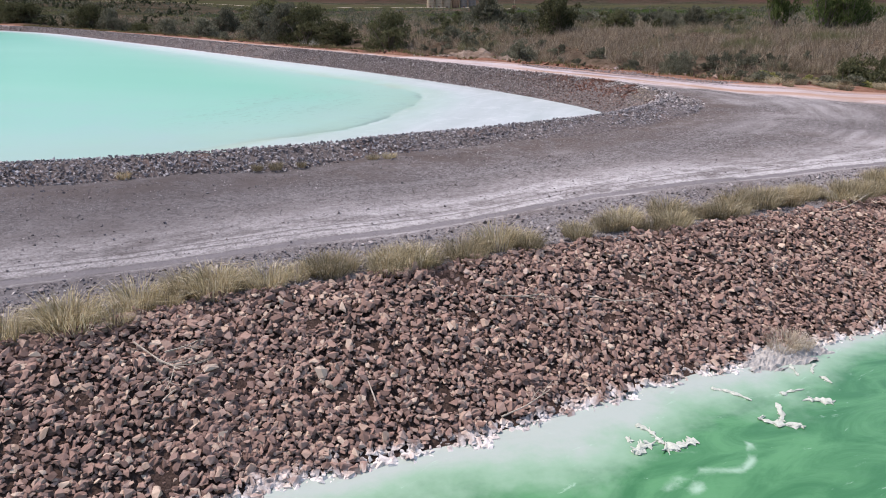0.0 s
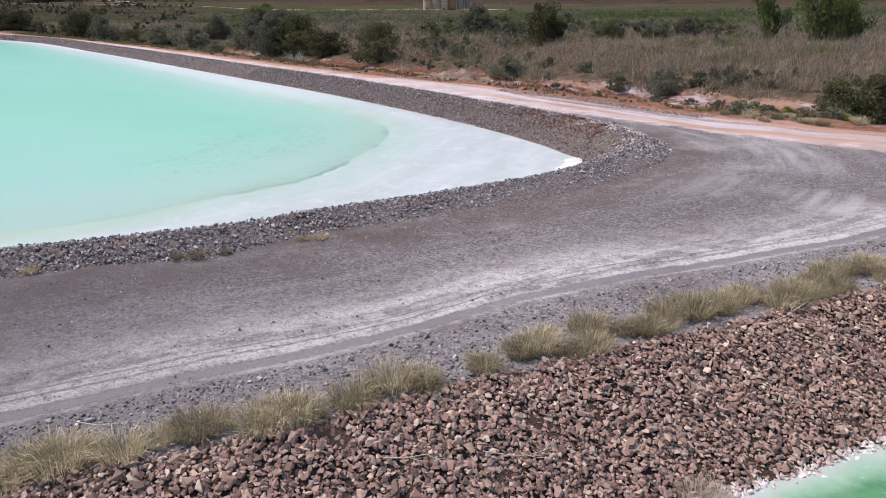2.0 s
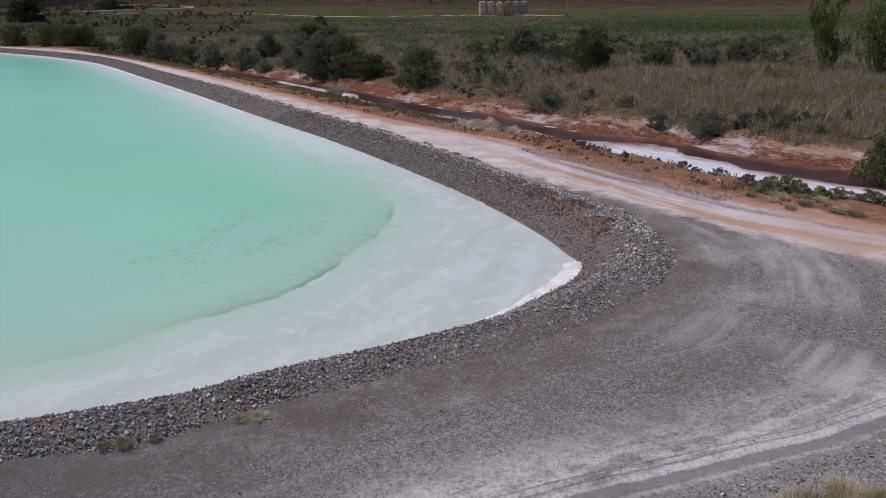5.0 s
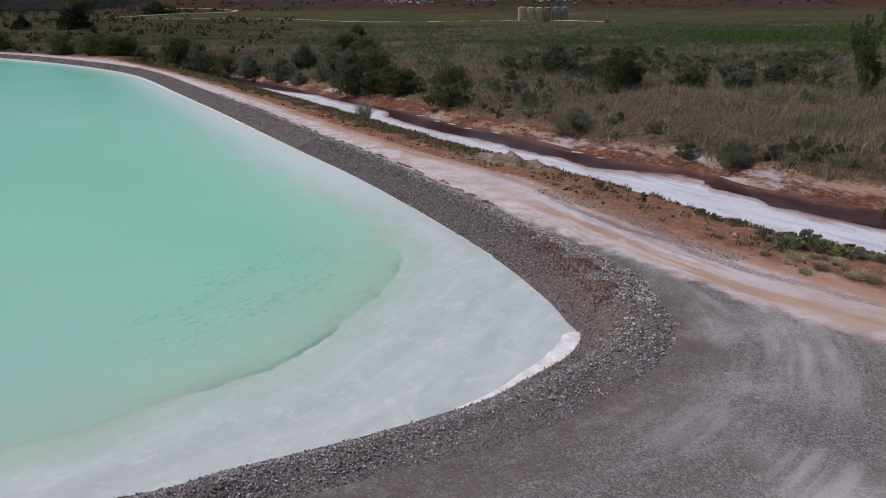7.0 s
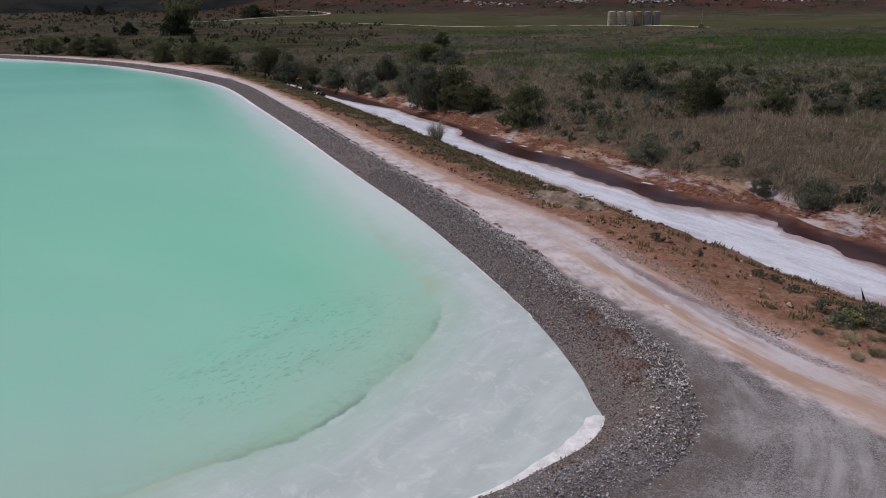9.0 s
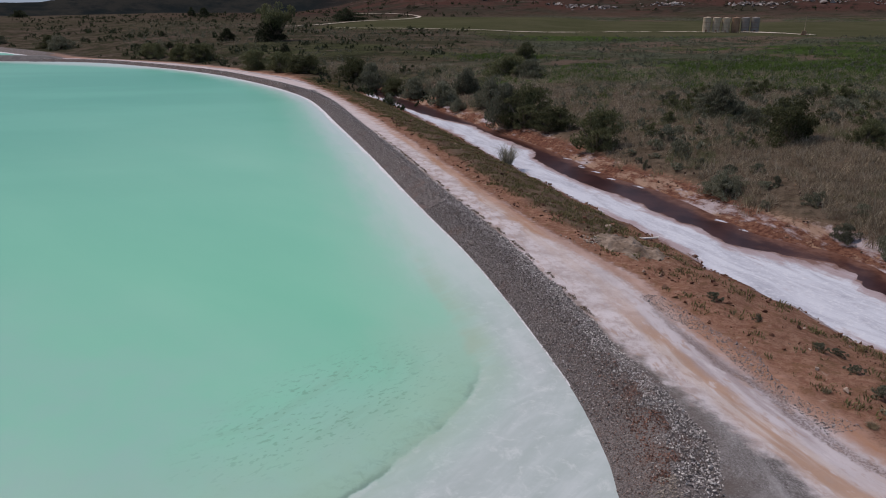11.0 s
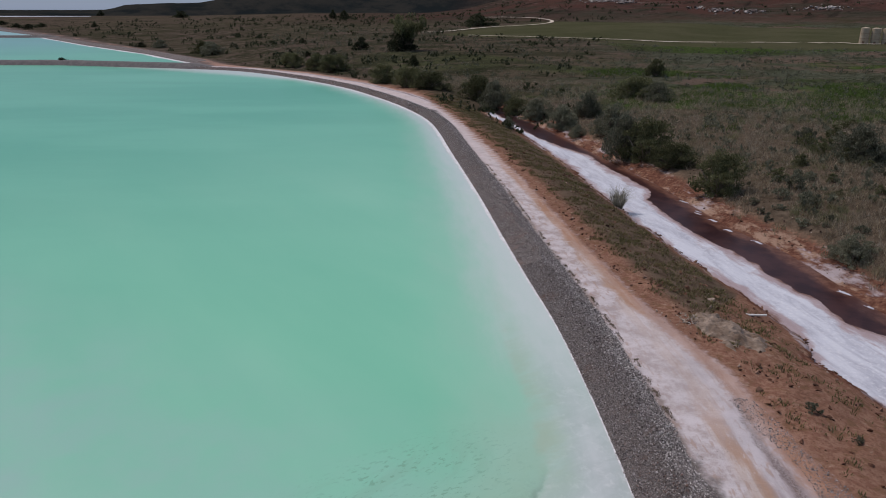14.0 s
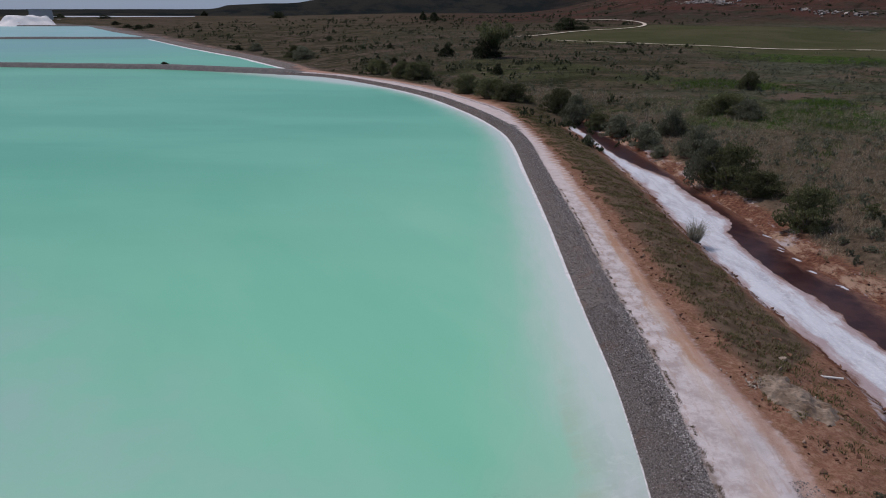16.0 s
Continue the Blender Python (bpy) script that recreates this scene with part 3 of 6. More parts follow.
    c = w.mix(w.math("MULTIPLY", w.math("MULTIPLY", w.span(edge, .40, .50), w.span(edge, .52, .85, 1, 0)), w.math("MULTIPLY", near, w.math("MULTIPLY", w.math("SUBTRACT", 1.0, w.math("MULTIPLY", crisp, .6)), w.span(w.noise(.6, 6, .68, stretch=(1.1, 2.4, .8)), .36, .60, .1, .75)))), c, (.33, .425, .325))
    # dark flecks lying under the surface, in rows that run along the shelf
    rows = w.span(w.lanes(off, 5.0, 1.1, 5), .48, .60)
    dash = w.noise(5.2, 3, .55, stretch=(1.1, 1.5, .8))
    fl = w.math("MULTIPLY", w.attr("fleck"), w.math("MULTIPLY", w.span(dash, .585, .63), w.span(w.noise(.5, 4, .6), .36, .52, .25, 1)))
    c = w.mix(w.math("MULTIPLY", w.math("MULTIPLY", rows, w.attr("fleck")), .22), c, (.20, .35, .26))
    c = w.mix(w.math("MULTIPLY", fl, .5), c, (.13, .27, .19))
    w.color(c)
    w.put(w.b.inputs["Roughness"], w.span(edge, .45, .55, .28, .4))
    w.bump(w.noise(1.6, 4, .6), .05, .02)
    return w.m


def near_brine_material():
    w = Mat("green_brine", 0.12, 0.5)
    sw = w.noise(1.6, 6, .62, stretch=(.45, 1.6, .7), distort=1.2)
    deep = w.mix(w.span(sw, .35, .65), (.036, .165, .060), (.085, .265, .112))
    s = w.math("ADD", w.attr("shoal"), w.math("MULTIPLY", w.math("SUBTRACT", w.noise(1.6, 5, .6), .5), .7))
    c = w.mix(w.span(s, .1, .55), deep, (.25, .405, .285))
    c = w.mix(w.span(s, .46, .76), c, (.375, .44, .40))
    c = w.mix(w.span(s, .86, 1.05), c, (.56, .575, .56))
    foam = w.span(w.noise(2.2, 6, .7, stretch=(.45, 1.7, .6), distort=2.2), .62, .72)
    c = w.mix(w.math("MULTIPLY", foam, .45), c, (.45, .66, .52))
    swirl = w.math("ADD", w.attr("swirl"), w.math("MULTIPLY", w.math("SUBTRACT", w.noise(5, 6, .7), .5), .9))
    c = w.mix(w.span(swirl, .38, .95, 0, .65), c, (.42, .60, .48))
    w.color(c)
    w.bump(w.noise(9, 4, .55, stretch=(.45, 1.5, .8)), .22, .03)
    return w.m


def salt_material():
    s = Mat("salt_crust", 0.6, 0.3)
    n = s.noise(1.6, 6, .65, stretch=(2.25, 2.2, .7))
    c = s.mix(s.span(n, .25, .65), (.55, .53, .56), (.70, .70, .715))
    c = s.mix(s.span(s.noise(.55, 5, .7), .60, .68), c, (.42, .28, .24))
    s.color(c)
    s.bump(s.noise(5, 6, .7), .5, .05)
    return s.m


def salt_flat_material():
    s = Mat("creek_salt", 0.7, 0.2)
    flow = s.noise(.8, 7, .7, stretch=(-.85, 3.5, .8), distort=.6)
    c = s.mix(s.span(flow, .3, .62), (.35, .36, .42), (.53, .55, .61))
    c = s.mix(s.span(s.noise(4, 6, .7), .5, .66, 0, .5), c, (.66, .67, .70))
    stain = s.math("ADD", s.math("MULTIPLY", s.noise(.5, 7, .72, stretch=(-.85, 2.2, .8)), .8), s.math("MULTIPLY", s.attr("edge"), .38))
    c = s.mix(s.span(stain, .50, .66, 0, .8), c, (.30, .215, .215))
    c = s.mix(s.span(stain, .68, .82, 0, .9), c, (.16, .085, .065))
    s.color(c)
    s.bump(s.noise(3, 7, .7), .6, .06)
    return s.m


def dark_water_material():
    w = Mat("brown_water", 0.3, 0.06)
    c = w.mix(w.span(w.noise(.6, 5), .35, .65), (.026, .011, .012), (.052, .023, .022))
    # the bed shows rust-red through the shallows
    shallow = w.math("ADD", w.attr("edge"), w.math("MULTIPLY", w.math("SUBTRACT", w.noise(.4, 6, .7, stretch=(-.85, 2.5, 1)), .5), 1.6))
    c = w.mix(w.span(shallow, .35, .9, 0, .85), c, w.mix(w.span(w.noise(1.5, 6, .7), .4, .6), (.10, .042, .028), (.175, .09, .065)))
    w.color(c)
    w.bump(w.noise(4, 3), .04, .02)
    return w.m


M_GROUND = ground_material()
M_RIPRAP = stone_material("red_riprap", ((0, (.142, .098, .084)), (.25, (.232, .157, .131)), (.55, (.334, .225, .186)), (.78, (.378, .278, .233)), (.92, (.452, .341, .268)), (1, (.621, .508, .404))), True)
M_RIPRAP_ONE = stone_material("red_stone", ((0, (.19, .135, .12)), (.4, (.275, .195, .17)), (.75, (.345, .255, .22)), (1, (.49, .40, .345))), True, True)
M_GRAVEL = stone_material("slate_gravel", ((0, (.08, .077, .081)), (.3, (.20, .192, .20)), (.7, (.345, .333, .34)), (1, (.57, .555, .555))))
M_PALE = stone_material("tan_gravel", ((0, (.075, .066, .064)), (.3, (.235, .213, .205)), (.65, (.43, .40, .387)), (1, (.70, .67, .645))))
M_LOOSE = stone_material("road_gravel", ((0, (.13, .12, .12)), (.4, (.23, .208, .208)), (.8, (.33, .305, .305)), (1, (.50, .48, .475))))
M_GRAVEL_ONE = stone_material("grey_stone", ((0, (.15, .145, .152)), (.5, (.26, .248, .256)), (1, (.42, .40, .41))), False, True)
M_GRAVEL_BROWN = stone_material("brown_gravel", ((0, (.10, .08, .072)), (.35, (.185, .135, .117)), (.6, (.25, .15, .122)), (.8, (.31, .255, .232)), (1, (.50, .45, .42))))
M_DARK = stone_material("dark_gravel", ((0, (.092, .078, .075)), (.4, (.20, .175, .167)), (.8, (.345, .312, .302)), (1, (.54, .515, .505))))
M_BERM = berm_material()
M_DIKE = plain("dike_gravel", (.085, .08, .082), (.14, .13, .128), .6, .95, bump=.6)
M_STRAW = leaf_material("dry_grass", ((0, (.15, .135, .085)), (.3, (.32, .272, .165)), (.7, (.51, .445, .29)), (.9, (.56, .51, .41)), (1, (.17, .17, .085))), .35, (((.33, .215, .105), 1.3, .59), ((.19, .20, .095), .9, .60)))
M_THATCH = leaf_material("brown_grass", ((0, (.155, .125, .09)), (.5, (.325, .262, .19)), (1, (.53, .46, .335))), .2, (((.15, .12, .085), .45, .54), ((.165, .185, .085), .10, .51), ((.62, .555, .45), .9, .56), ((.20, .15, .115), 1.4, .58)))
M_LEAF = leaf_material("green_leaves", ((0, (.068, .074, .036)), (.5, (.108, .115, .058)), (1, (.175, .178, .096))))
M_SAGE = leaf_material("grey_green_leaves", ((0, (.085, .09, .060)), (.5, (.15, .155, .108)), (1, (.235, .235, .17))))
M_BANK = leaf_material("bank_scrub", ((0, (.12, .105, .055)), (.4, (.175, .155, .075)), (.8, (.235, .215, .10)), (1, (.34, .27, .17))), .25, (((.21, .135, .08), .8, .54), ((.135, .145, .058), .5, .53)))
M_TREE = leaf_material("cottonwood_leaves", ((0, (.075, .105, .035)), (.5, (.12, .16, .055)), (1, (.19, .23, .09))))
M_JUNIPER = leaf_material("juniper_needles", ((0, (.022, .028, .016)), (.5, (.036, .044, .024)), (1, (.06, .068, .036))))
M_YELLOW = leaf_material("yellow_green_leaves", ((0, (.12, .13, .05)), (.6, (.24, .25, .09)), (1, (.42, .40, .14))))
M_WOOD = plain("grey_wood", (.13, .10, .075), (.25, .21, .17), 12)
M_BRINE, M_NEAR, M_SALT, M_BROWN = brine_material(), near_brine_material(), salt_material(), dark_water_material()
M_SALT_FLAT = salt_flat_material()


# ---- mesh helpers ----
def part(name, bm, material, parent=None, label=""):
    """Links a bmesh as one mesh object under a thing or a part."""
    me = bpy.data.meshes.new(name)
    bm.to_mesh(me)
    bm.free()
    me.materials.append(material)
    ob = new(name, me)
    ob.parent = parent
    if label:
        tagged(ob, label)
    return ob


def mesh_of(name, verts, faces, material, shade=False):
    me = bpy.data.meshes.new(name)
    me.from_pydata([tuple(v) for v in verts] if not isinstance(verts, np.ndarray) else verts.tolist(), [], faces if isinstance(faces, list) else faces.tolist())
    me.materials.append(material)
    if shade:
        me.polygons.foreach_set("use_smooth", [True] * len(me.polygons))
    me.update()
    return me


def give(me, name, values):
    me.attributes.new(name, "FLOAT", "POINT").data.foreach_set("value", np.asarray(values, np.float32))


def steps(a, b, fine, grow, far_lo, far_hi, grow_lo=None):
    """Lines of a grid: fine from a to b, wider and wider beyond."""
    mid = list(np.arange(a, b + fine / 2, fine))
    lo, d = [a], fine
    while lo[-1] > far_lo:
        d *= 1 + (grow_lo or grow)
        lo.append(lo[-1] - d)
    hi, d = [mid[-1]], fine
    while hi[-1] < far_hi:
        d *= 1 + grow
        hi.append(hi[-1] + d)
    return np.array(lo[:0:-1] + mid + hi[1:])


# ---- ground and road ----
def build_ground():
    gx, gy = steps(-10, 18, 0.24, 0.028, -4600, 4600), steps(3, 46, 0.24, 0.026, -4600, 4800, 0.1)
    X, Y = np.meshgrid(gx, gy)
    x, y = X.ravel(), Y.ravel()
    z = height(x, y)
    nx, ny = len(gx), len(gy)
    i = np.arange(nx * ny).reshape(ny, nx)
    quads = np.stack([i[:-1, :-1], i[:-1, 1:], i[1:, 1:], i[1:, :-1]], -1).reshape(-1, 4)
    plat = inside(x, y, PLATFORM) & ~inside(x, y, NEAR_POND)
    out = dist(x, y, PINK_OUT)
    ds = np.where(inside(x, y, CHANNEL), 0, dist(x, y, CHANNEL + CHANNEL[:1]))
    beyond = ~plat & ~inside(x, y, NEAR_POND)
    side = np.where(inside(x, y, RUT + [(60, 60), (-60, 60)]), 1, -1)
    r, az = np.hypot(x, y), np.degrees(np.arctan2(x, y))
    masks = {
        "bank": inside(x, y, FAR_SIDE).astype(float),
        "lane": np.clip(out, 0, 12),
        "bend": np.clip(dist(x, y, SHORE), 0, 30),
        "cross": np.clip(np.where(x > 3, 1, 0) * smooth(x, 3, 8) * (7.3 - np.where(plat, out, -out)) + np.where(x > 3, 1 - smooth(x, 3, 8), 1) * np.clip(dist(x, y, SHORE), 0, 30), -5, 20),
        "slope": inside(x, y, NEAR_POND).astype(float),
        "rut": np.clip(side * dist(x, y, RUT), -8, 8),
        "pink": np.where(plat, 0.5 + np.where(inside(x, y, PINK_IN + PINK_OUT[::-1]), 1, -1) * np.clip(dist(x, y, PINK_IN), 0, 2) / 2.5, 1),
        "red": np.where(beyond, np.clip(.2 + out / 2.0 * np.interp(x, [2, 6], [1.6, 1]), 0, 1), np.clip(0.2 - out / 2.2, 0, 0.45)) * smooth(x, -130, -85),
        "meadow": np.where(beyond, np.maximum(smooth(out, 1.6, 3.2) * smooth(ds, .3, 1.6) * np.where(x < 1, 1, np.where(inside(x, y, FAR_SIDE), 1, 0.15)) * np.where(inside(x, y, FAR_SIDE), smooth(ds, 1.6, 3.6), .9), smooth(out, 4, 6) * (x < -62)), 0),
        "green": smooth(r, 105, 150) * (.3 + .5 * smooth(az, -28, -5)) * smooth(-r, -700, -500),
        "lush": np.maximum.reduce([np.clip(1.3 - np.hypot((x - cx) / rx, (y - cy) / ry), 0, 1) for cx, cy, rx, ry in ((-26, 146, 16, 20), (-23, 170, 7, 9), (16, 160, 28, 42), (52, 175, 34, 55), (-50, 278, 42, 16), (-110, 188, 28, 22), (-60, 192, 26, 15), (60, 114, 14, 16), (90, 225, 80, 40))]),
        "wild": smooth(r, 85, 130) * smooth(-r, -900, -600),
        "field": inside(x, y, FIELD).astype(float),
        "far": smooth(r, 110, 200) * smooth(-az, 8, 26),
        "hill": smooth(r, 490, 640) * smooth(az, -48, -30),
        "mesa": smooth(r, 1380, 1500) * smooth(-az, 24, 32),
        "wet": np.where(beyond, 1 - smooth(ds, 0, np.where(inside(x, y, FAR_SIDE), 5.0, 1.5)), 0) * (r < 170),
    }
    is_road = plat[quads].all(1)
    for name, keep, label in (("ground", ~is_road, "dry scrubland with red earth and brush"), ("road", is_road, "grey gravel service road with pale salt dust")):
        f = quads[keep]
        used = np.unique(f)
        back = np.zeros(nx * ny, int)
        back[used] = np.arange(len(used))
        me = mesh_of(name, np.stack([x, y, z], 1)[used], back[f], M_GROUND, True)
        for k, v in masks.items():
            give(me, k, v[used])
        tagged(new(name, me), label, name, kind="structure")


build_ground()


# ---- water ----
def sheet(name, poly, z, material, label, category, fine=None, masks=None):
    """A level sheet that fills a polygon of the plan; with fine, an even grid cut to it that carries masks."""
    bm = bmesh.new()
    bm.faces.new([bm.verts.new((x, y, z)) for x, y in poly])
    bmesh.ops.triangulate(bm, faces=bm.faces[:])
    if fine:
        for k, (a, b, n) in enumerate(fine):
            for v in np.linspace(a, b, n):
                co, no = ((v, 0, 0), (1, 0, 0)) if k == 0 else ((0, v, 0), (0, 1, 0))
                bmesh.ops.bisect_plane(bm, geom=bm.verts[:] + bm.edges[:] + bm.faces[:], plane_co=co, plane_no=no)
    bmesh.ops.recalc_face_normals(bm, faces=bm.faces[:])
    if sum(f.normal.z for f in bm.faces) < 0:
        bmesh.ops.reverse_faces(bm, faces=bm.faces[:])
    ob = part(name, bm, material)
    if masks:
        co = np.empty(len(ob.data.vertices) * 3)
        ob.data.vertices.foreach_get("co", co)
        co = co.reshape(-1, 3)
        for k, v in masks(co[:, 0], co[:, 1]).items():
            give(ob.data, k, v)
    return tagged(ob, label, category, kind="structure")


CRUST = [(-30, 7.5), (-14, 12.2), (-10, 13.7), (-7.0, 15.1), (-5.6, 16.2), (-4.2, 17.9), (-2.6, 19.4), (-1.75, 21.6), (-1.25, 24.0), (-0.75, 26.6), (-0.9, 28.4), (-1.7, 30.2), (-3.6, 33.2), (-6.6, 37.2), (-10.9, 43.2), (-16.6, 51.4), (-28, 66.5)]


def brine_masks(x, y):
    shelf = inside(x, y, CRUST + [(-24, 67), (-10, 50), (-2, 39), (9, 26), (6, 20), (-3, 12), (-20, 5)])
    d = dist(x, y, CRUST)
    ds = dist(x, y, SHORE)
    return {
        "crust": np.clip(0.5 + np.where(shelf, 1, -1) * d / 5.0, 0, 1),
        "milk": smooth(-y, -34, -15),
        "near": smooth(-y, -48, -29),
        "rim": smooth(-y, -30, -26) * (.25 + .75 * smooth(x, -6, -2.8)),
        "crisp": smooth(x, -5.5, -2.2) * smooth(-y, -31, -28),
        "haze": smooth(y, 26, 44) * np.clip(1 - ds / np.interp(y, [26, 36, 50, 80, 130], [7.5, 6.5, 5.5, 4, 3]), 0, 1) ** .8,
        "shoal": np.maximum(np.clip(1 - d / 7, 0, 1) * smooth(-y, -42, -30), np.clip(1 - ds / np.interp(y, [20, 60, 100], [13, 11, 8]), 0, 1)),
        "algae": np.where(shelf, 0, np.clip(1 - d / 6.0, 0, 1) ** 1.5) * smooth(x, -22, -7) * smooth(-y, -36, -27),
        "off": np.where(shelf, -1, 1) * np.clip(d, 0, 20),
        "fleck": smooth(-np.hypot((x + 5.3 + .25 * (25 - y)) / 3.8, (y - 25) / 7.2), -1, -.35) * (~shelf),
    }


def smooth_line(line, per=4):
    """A rounder copy of a line of the plan."""
    p = [Vector((*q, 0)) for q in line]
    outp = []
    for k in range(len(p) - 1):
        a, b, c, d = p[max(k - 1, 0)], p[k], p[k + 1], p[min(k + 2, len(p) - 1)]
        for j in range(per):
            t = j / per
            outp.append(tuple((0.5 * (2 * b + (c - a) * t + (2 * a - 5 * b + 4 * c - d) * t * t + (3 * b - a - 3 * c + d) * t ** 3))[:2]))
    return outp + [tuple(line[-1])]


def dense(line, step):
    pts = [line[0]]
    for a, b in zip(line[:-1], line[1:]):
        l = math.hypot(b[0] - a[0], b[1] - a[1])
        for k in range(1, max(1, int(l / step)) + 1):
            f = k / max(1, int(l / step))
            pts.append((a[0] + (b[0] - a[0]) * f, a[1] + (b[1] - a[1]) * f))
    return pts


FINE_SHORE = smooth_line(SHORE[1:], 4)
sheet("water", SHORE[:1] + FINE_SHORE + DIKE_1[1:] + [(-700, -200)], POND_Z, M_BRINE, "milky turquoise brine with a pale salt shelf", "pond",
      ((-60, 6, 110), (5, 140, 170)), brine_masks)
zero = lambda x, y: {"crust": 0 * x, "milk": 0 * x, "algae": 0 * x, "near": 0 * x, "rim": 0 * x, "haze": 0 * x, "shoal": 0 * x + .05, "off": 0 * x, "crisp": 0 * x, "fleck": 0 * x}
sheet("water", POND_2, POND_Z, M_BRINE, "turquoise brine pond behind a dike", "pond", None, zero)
sheet("water", POND_3, POND_Z, plain("pale_far_brine", (.14, .34, .35), (.20, .40, .41), .02, .3, bump=.05), "far pale blue brine pond", "pond")
NEAR_EDGE = [(-300, -121), (-14, -2.6), (-6, 1.6), (-1.4, 4.75), (0.5, 5.75), (1.9, 6.35), (3.1, 6.9), (5.3, 7.95), (8.4, 9.3), (14, 12), (22, 13.6), (300, 23)]
sheet("water", NEAR_EDGE + [(300, -300), (-300, -300)], NEAR_Z, M_NEAR, "clear green brine beside red riprap", "pond", ((-8, 14, 190), (-2, 14, 130)),
      lambda x, y: {"shoal": np.clip(1 - (dist(x, y, GRASS) - 1.6) / np.interp(x, [-2, 0.2, 1.2, 2.0, 2.6, 3.4, 3.9, 4.6, 8], [.75, 1.1, 1.5, 1.15, 1.1, 1.4, 1.1, .8, .85]), 0, 1),
                    "swirl": np.maximum(np.clip(1 - dist(x, y, smooth_line([(2.13, 4.97), (2.27, 4.91), (2.45, 4.95), (2.61, 5.1), (2.67, 5.32)], 6)) / .09, 0, 1), np.maximum(np.clip(1 - dist(x, y, smooth_line([(1.75, 4.72), (1.93, 4.79), (2.03, 4.68)], 6)) / .12, 0, 1), np.maximum.reduce([k * np.clip(1 - np.hypot((x - a) / p, (y - b) / q), 0, 1) for a, b, p, q, k in ((3.0, 5.75, .55, .16, .55), (1.75, 5.1, .3, .16, .6), (2.05, 5.2, .4, .13, .6), (3.1, 5.6, .3, .2, .7), (2.0, 4.75, .35, .25, .55), (3.6, 6.5, .5, .3, .5), (2.5, 6.1, .6, .12, .45))])))})
def ragged(line, amount, seed):
    return [(x + amount * noise.noise((x * .8, y * .8, seed)) + amount * .6 * noise.noise((x * 2.3, y * 2.3, seed)), y + amount * noise.noise((x * .8, y * .8, seed + 9)) + amount * .6 * noise.noise((x * 2.3, y * 2.3, seed + 9))) for x, y in line]


def rim(line, wide, label, seed, lift=.012, rough=1.0):
    """A strip of dried salt along a shore, ragged on the brine's side."""
    verts, faces = [], []
    for k, (x, y) in enumerate(line):
        (ax, ay), (bx, by) = line[max(k - 1, 0)], line[min(k + 1, len(line) - 1)]
        l = math.hypot(bx - ax, by - ay)
        nx, ny = (by - ay) / l, -(bx - ax) / l
        w = wide(x, y) * max(.02, 1 + .7 * rough * noise.noise((x * .5, y * .5, seed)) + .5 * rough * noise.noise((x * 2.3, y * 2.3, seed)))
        verts += [(x + nx * .25, y + ny * .25, POND_Z + lift), (x - nx * w, y - ny * w, POND_Z + lift)]
        if k:
            faces.append((2 * k - 2, 2 * k, 2 * k + 1, 2 * k - 1))
    return tagged(new("salt_rim", mesh_of("salt_rim", verts, faces, M_RIM)), label, "salt", kind="structure")


M_RIM = plain("dried_salt", (.50, .50, .51), (.74, .74, .75), 2.2, .7, bump=.4)
tip = [p for p in dense(FINE_SHORE, .15) if 2.2 < p[0] and p[1] < 22.9]
rim(tip, lambda x, y: np.interp(y, [18, 19, 21, 22.5, 22.9], [.02, .12, .42, .45, .02]), "bright dried salt at the tip of the pond", 1, .012, .25)
rim([p for p in dense(FINE_SHORE, .4) if p[1] > 29 and p[0] > -62], lambda x, y: np.interp(y, [29, 40, 60, 110], [.01, .03, .2, .5]), "thin white salt line along the shore", 2)
rim([p for p in dense(FINE_SHORE, 2) if p[1] > 80 and p[0] <= -61], lambda x, y: np.interp(-x, [61, 120, 150, 176], [.5, .8, .6, .1]), "thin white salt line along the far shore", 3)
def even(line, n):
    """n points evenly along a line of the plan."""
    p = np.array(line)
    at = np.concatenate([[0], np.cumsum(np.hypot(*np.diff(p, axis=0).T))])
    k = np.linspace(0, at[-1], n)
    return list(zip(np.interp(k, at, p[:, 0]), np.interp(k, at, p[:, 1])))


def between(name, low, high, z, material, label, category, n=420, across=6):
    """A level sheet between two lines that run side by side."""
    low, high = even(low, n), even(high, n)
    verts = [(a[0] + (b[0] - a[0]) * j / across, a[1] + (b[1] - a[1]) * j / across, z) for a, b in zip(low, high) for j in range(across + 1)]
    m = across + 1
    faces = [(k * m + j, k * m + m + j, k * m + m + j + 1, k * m + j + 1) for k in range(n - 1) for j in range(across)]
    me = mesh_of(name, verts, faces, material)
    give(me, "edge", [abs(2 * j / across - 1) ** 2 for a in low for j in range(across + 1)])
    return tagged(new(name, me), label, category, kind="structure")


rim(dense(SHORE_2, 6), lambda x, y: 1.6, "white salt edge of a far pond", 4)
between("salt_flat", ragged(smooth_line(SALT_LOW, 12), .35, 3), ragged(smooth_line(SALT_HIGH, 12), .4, 5), STREAM_Z + .03, M_SALT_FLAT, "white salt crust along a creek bed", "salt")
between("water", SALT_LOW, BROWN, STREAM_Z, M_BROWN, "dark red-brown creek water", "creek", 240, 8)


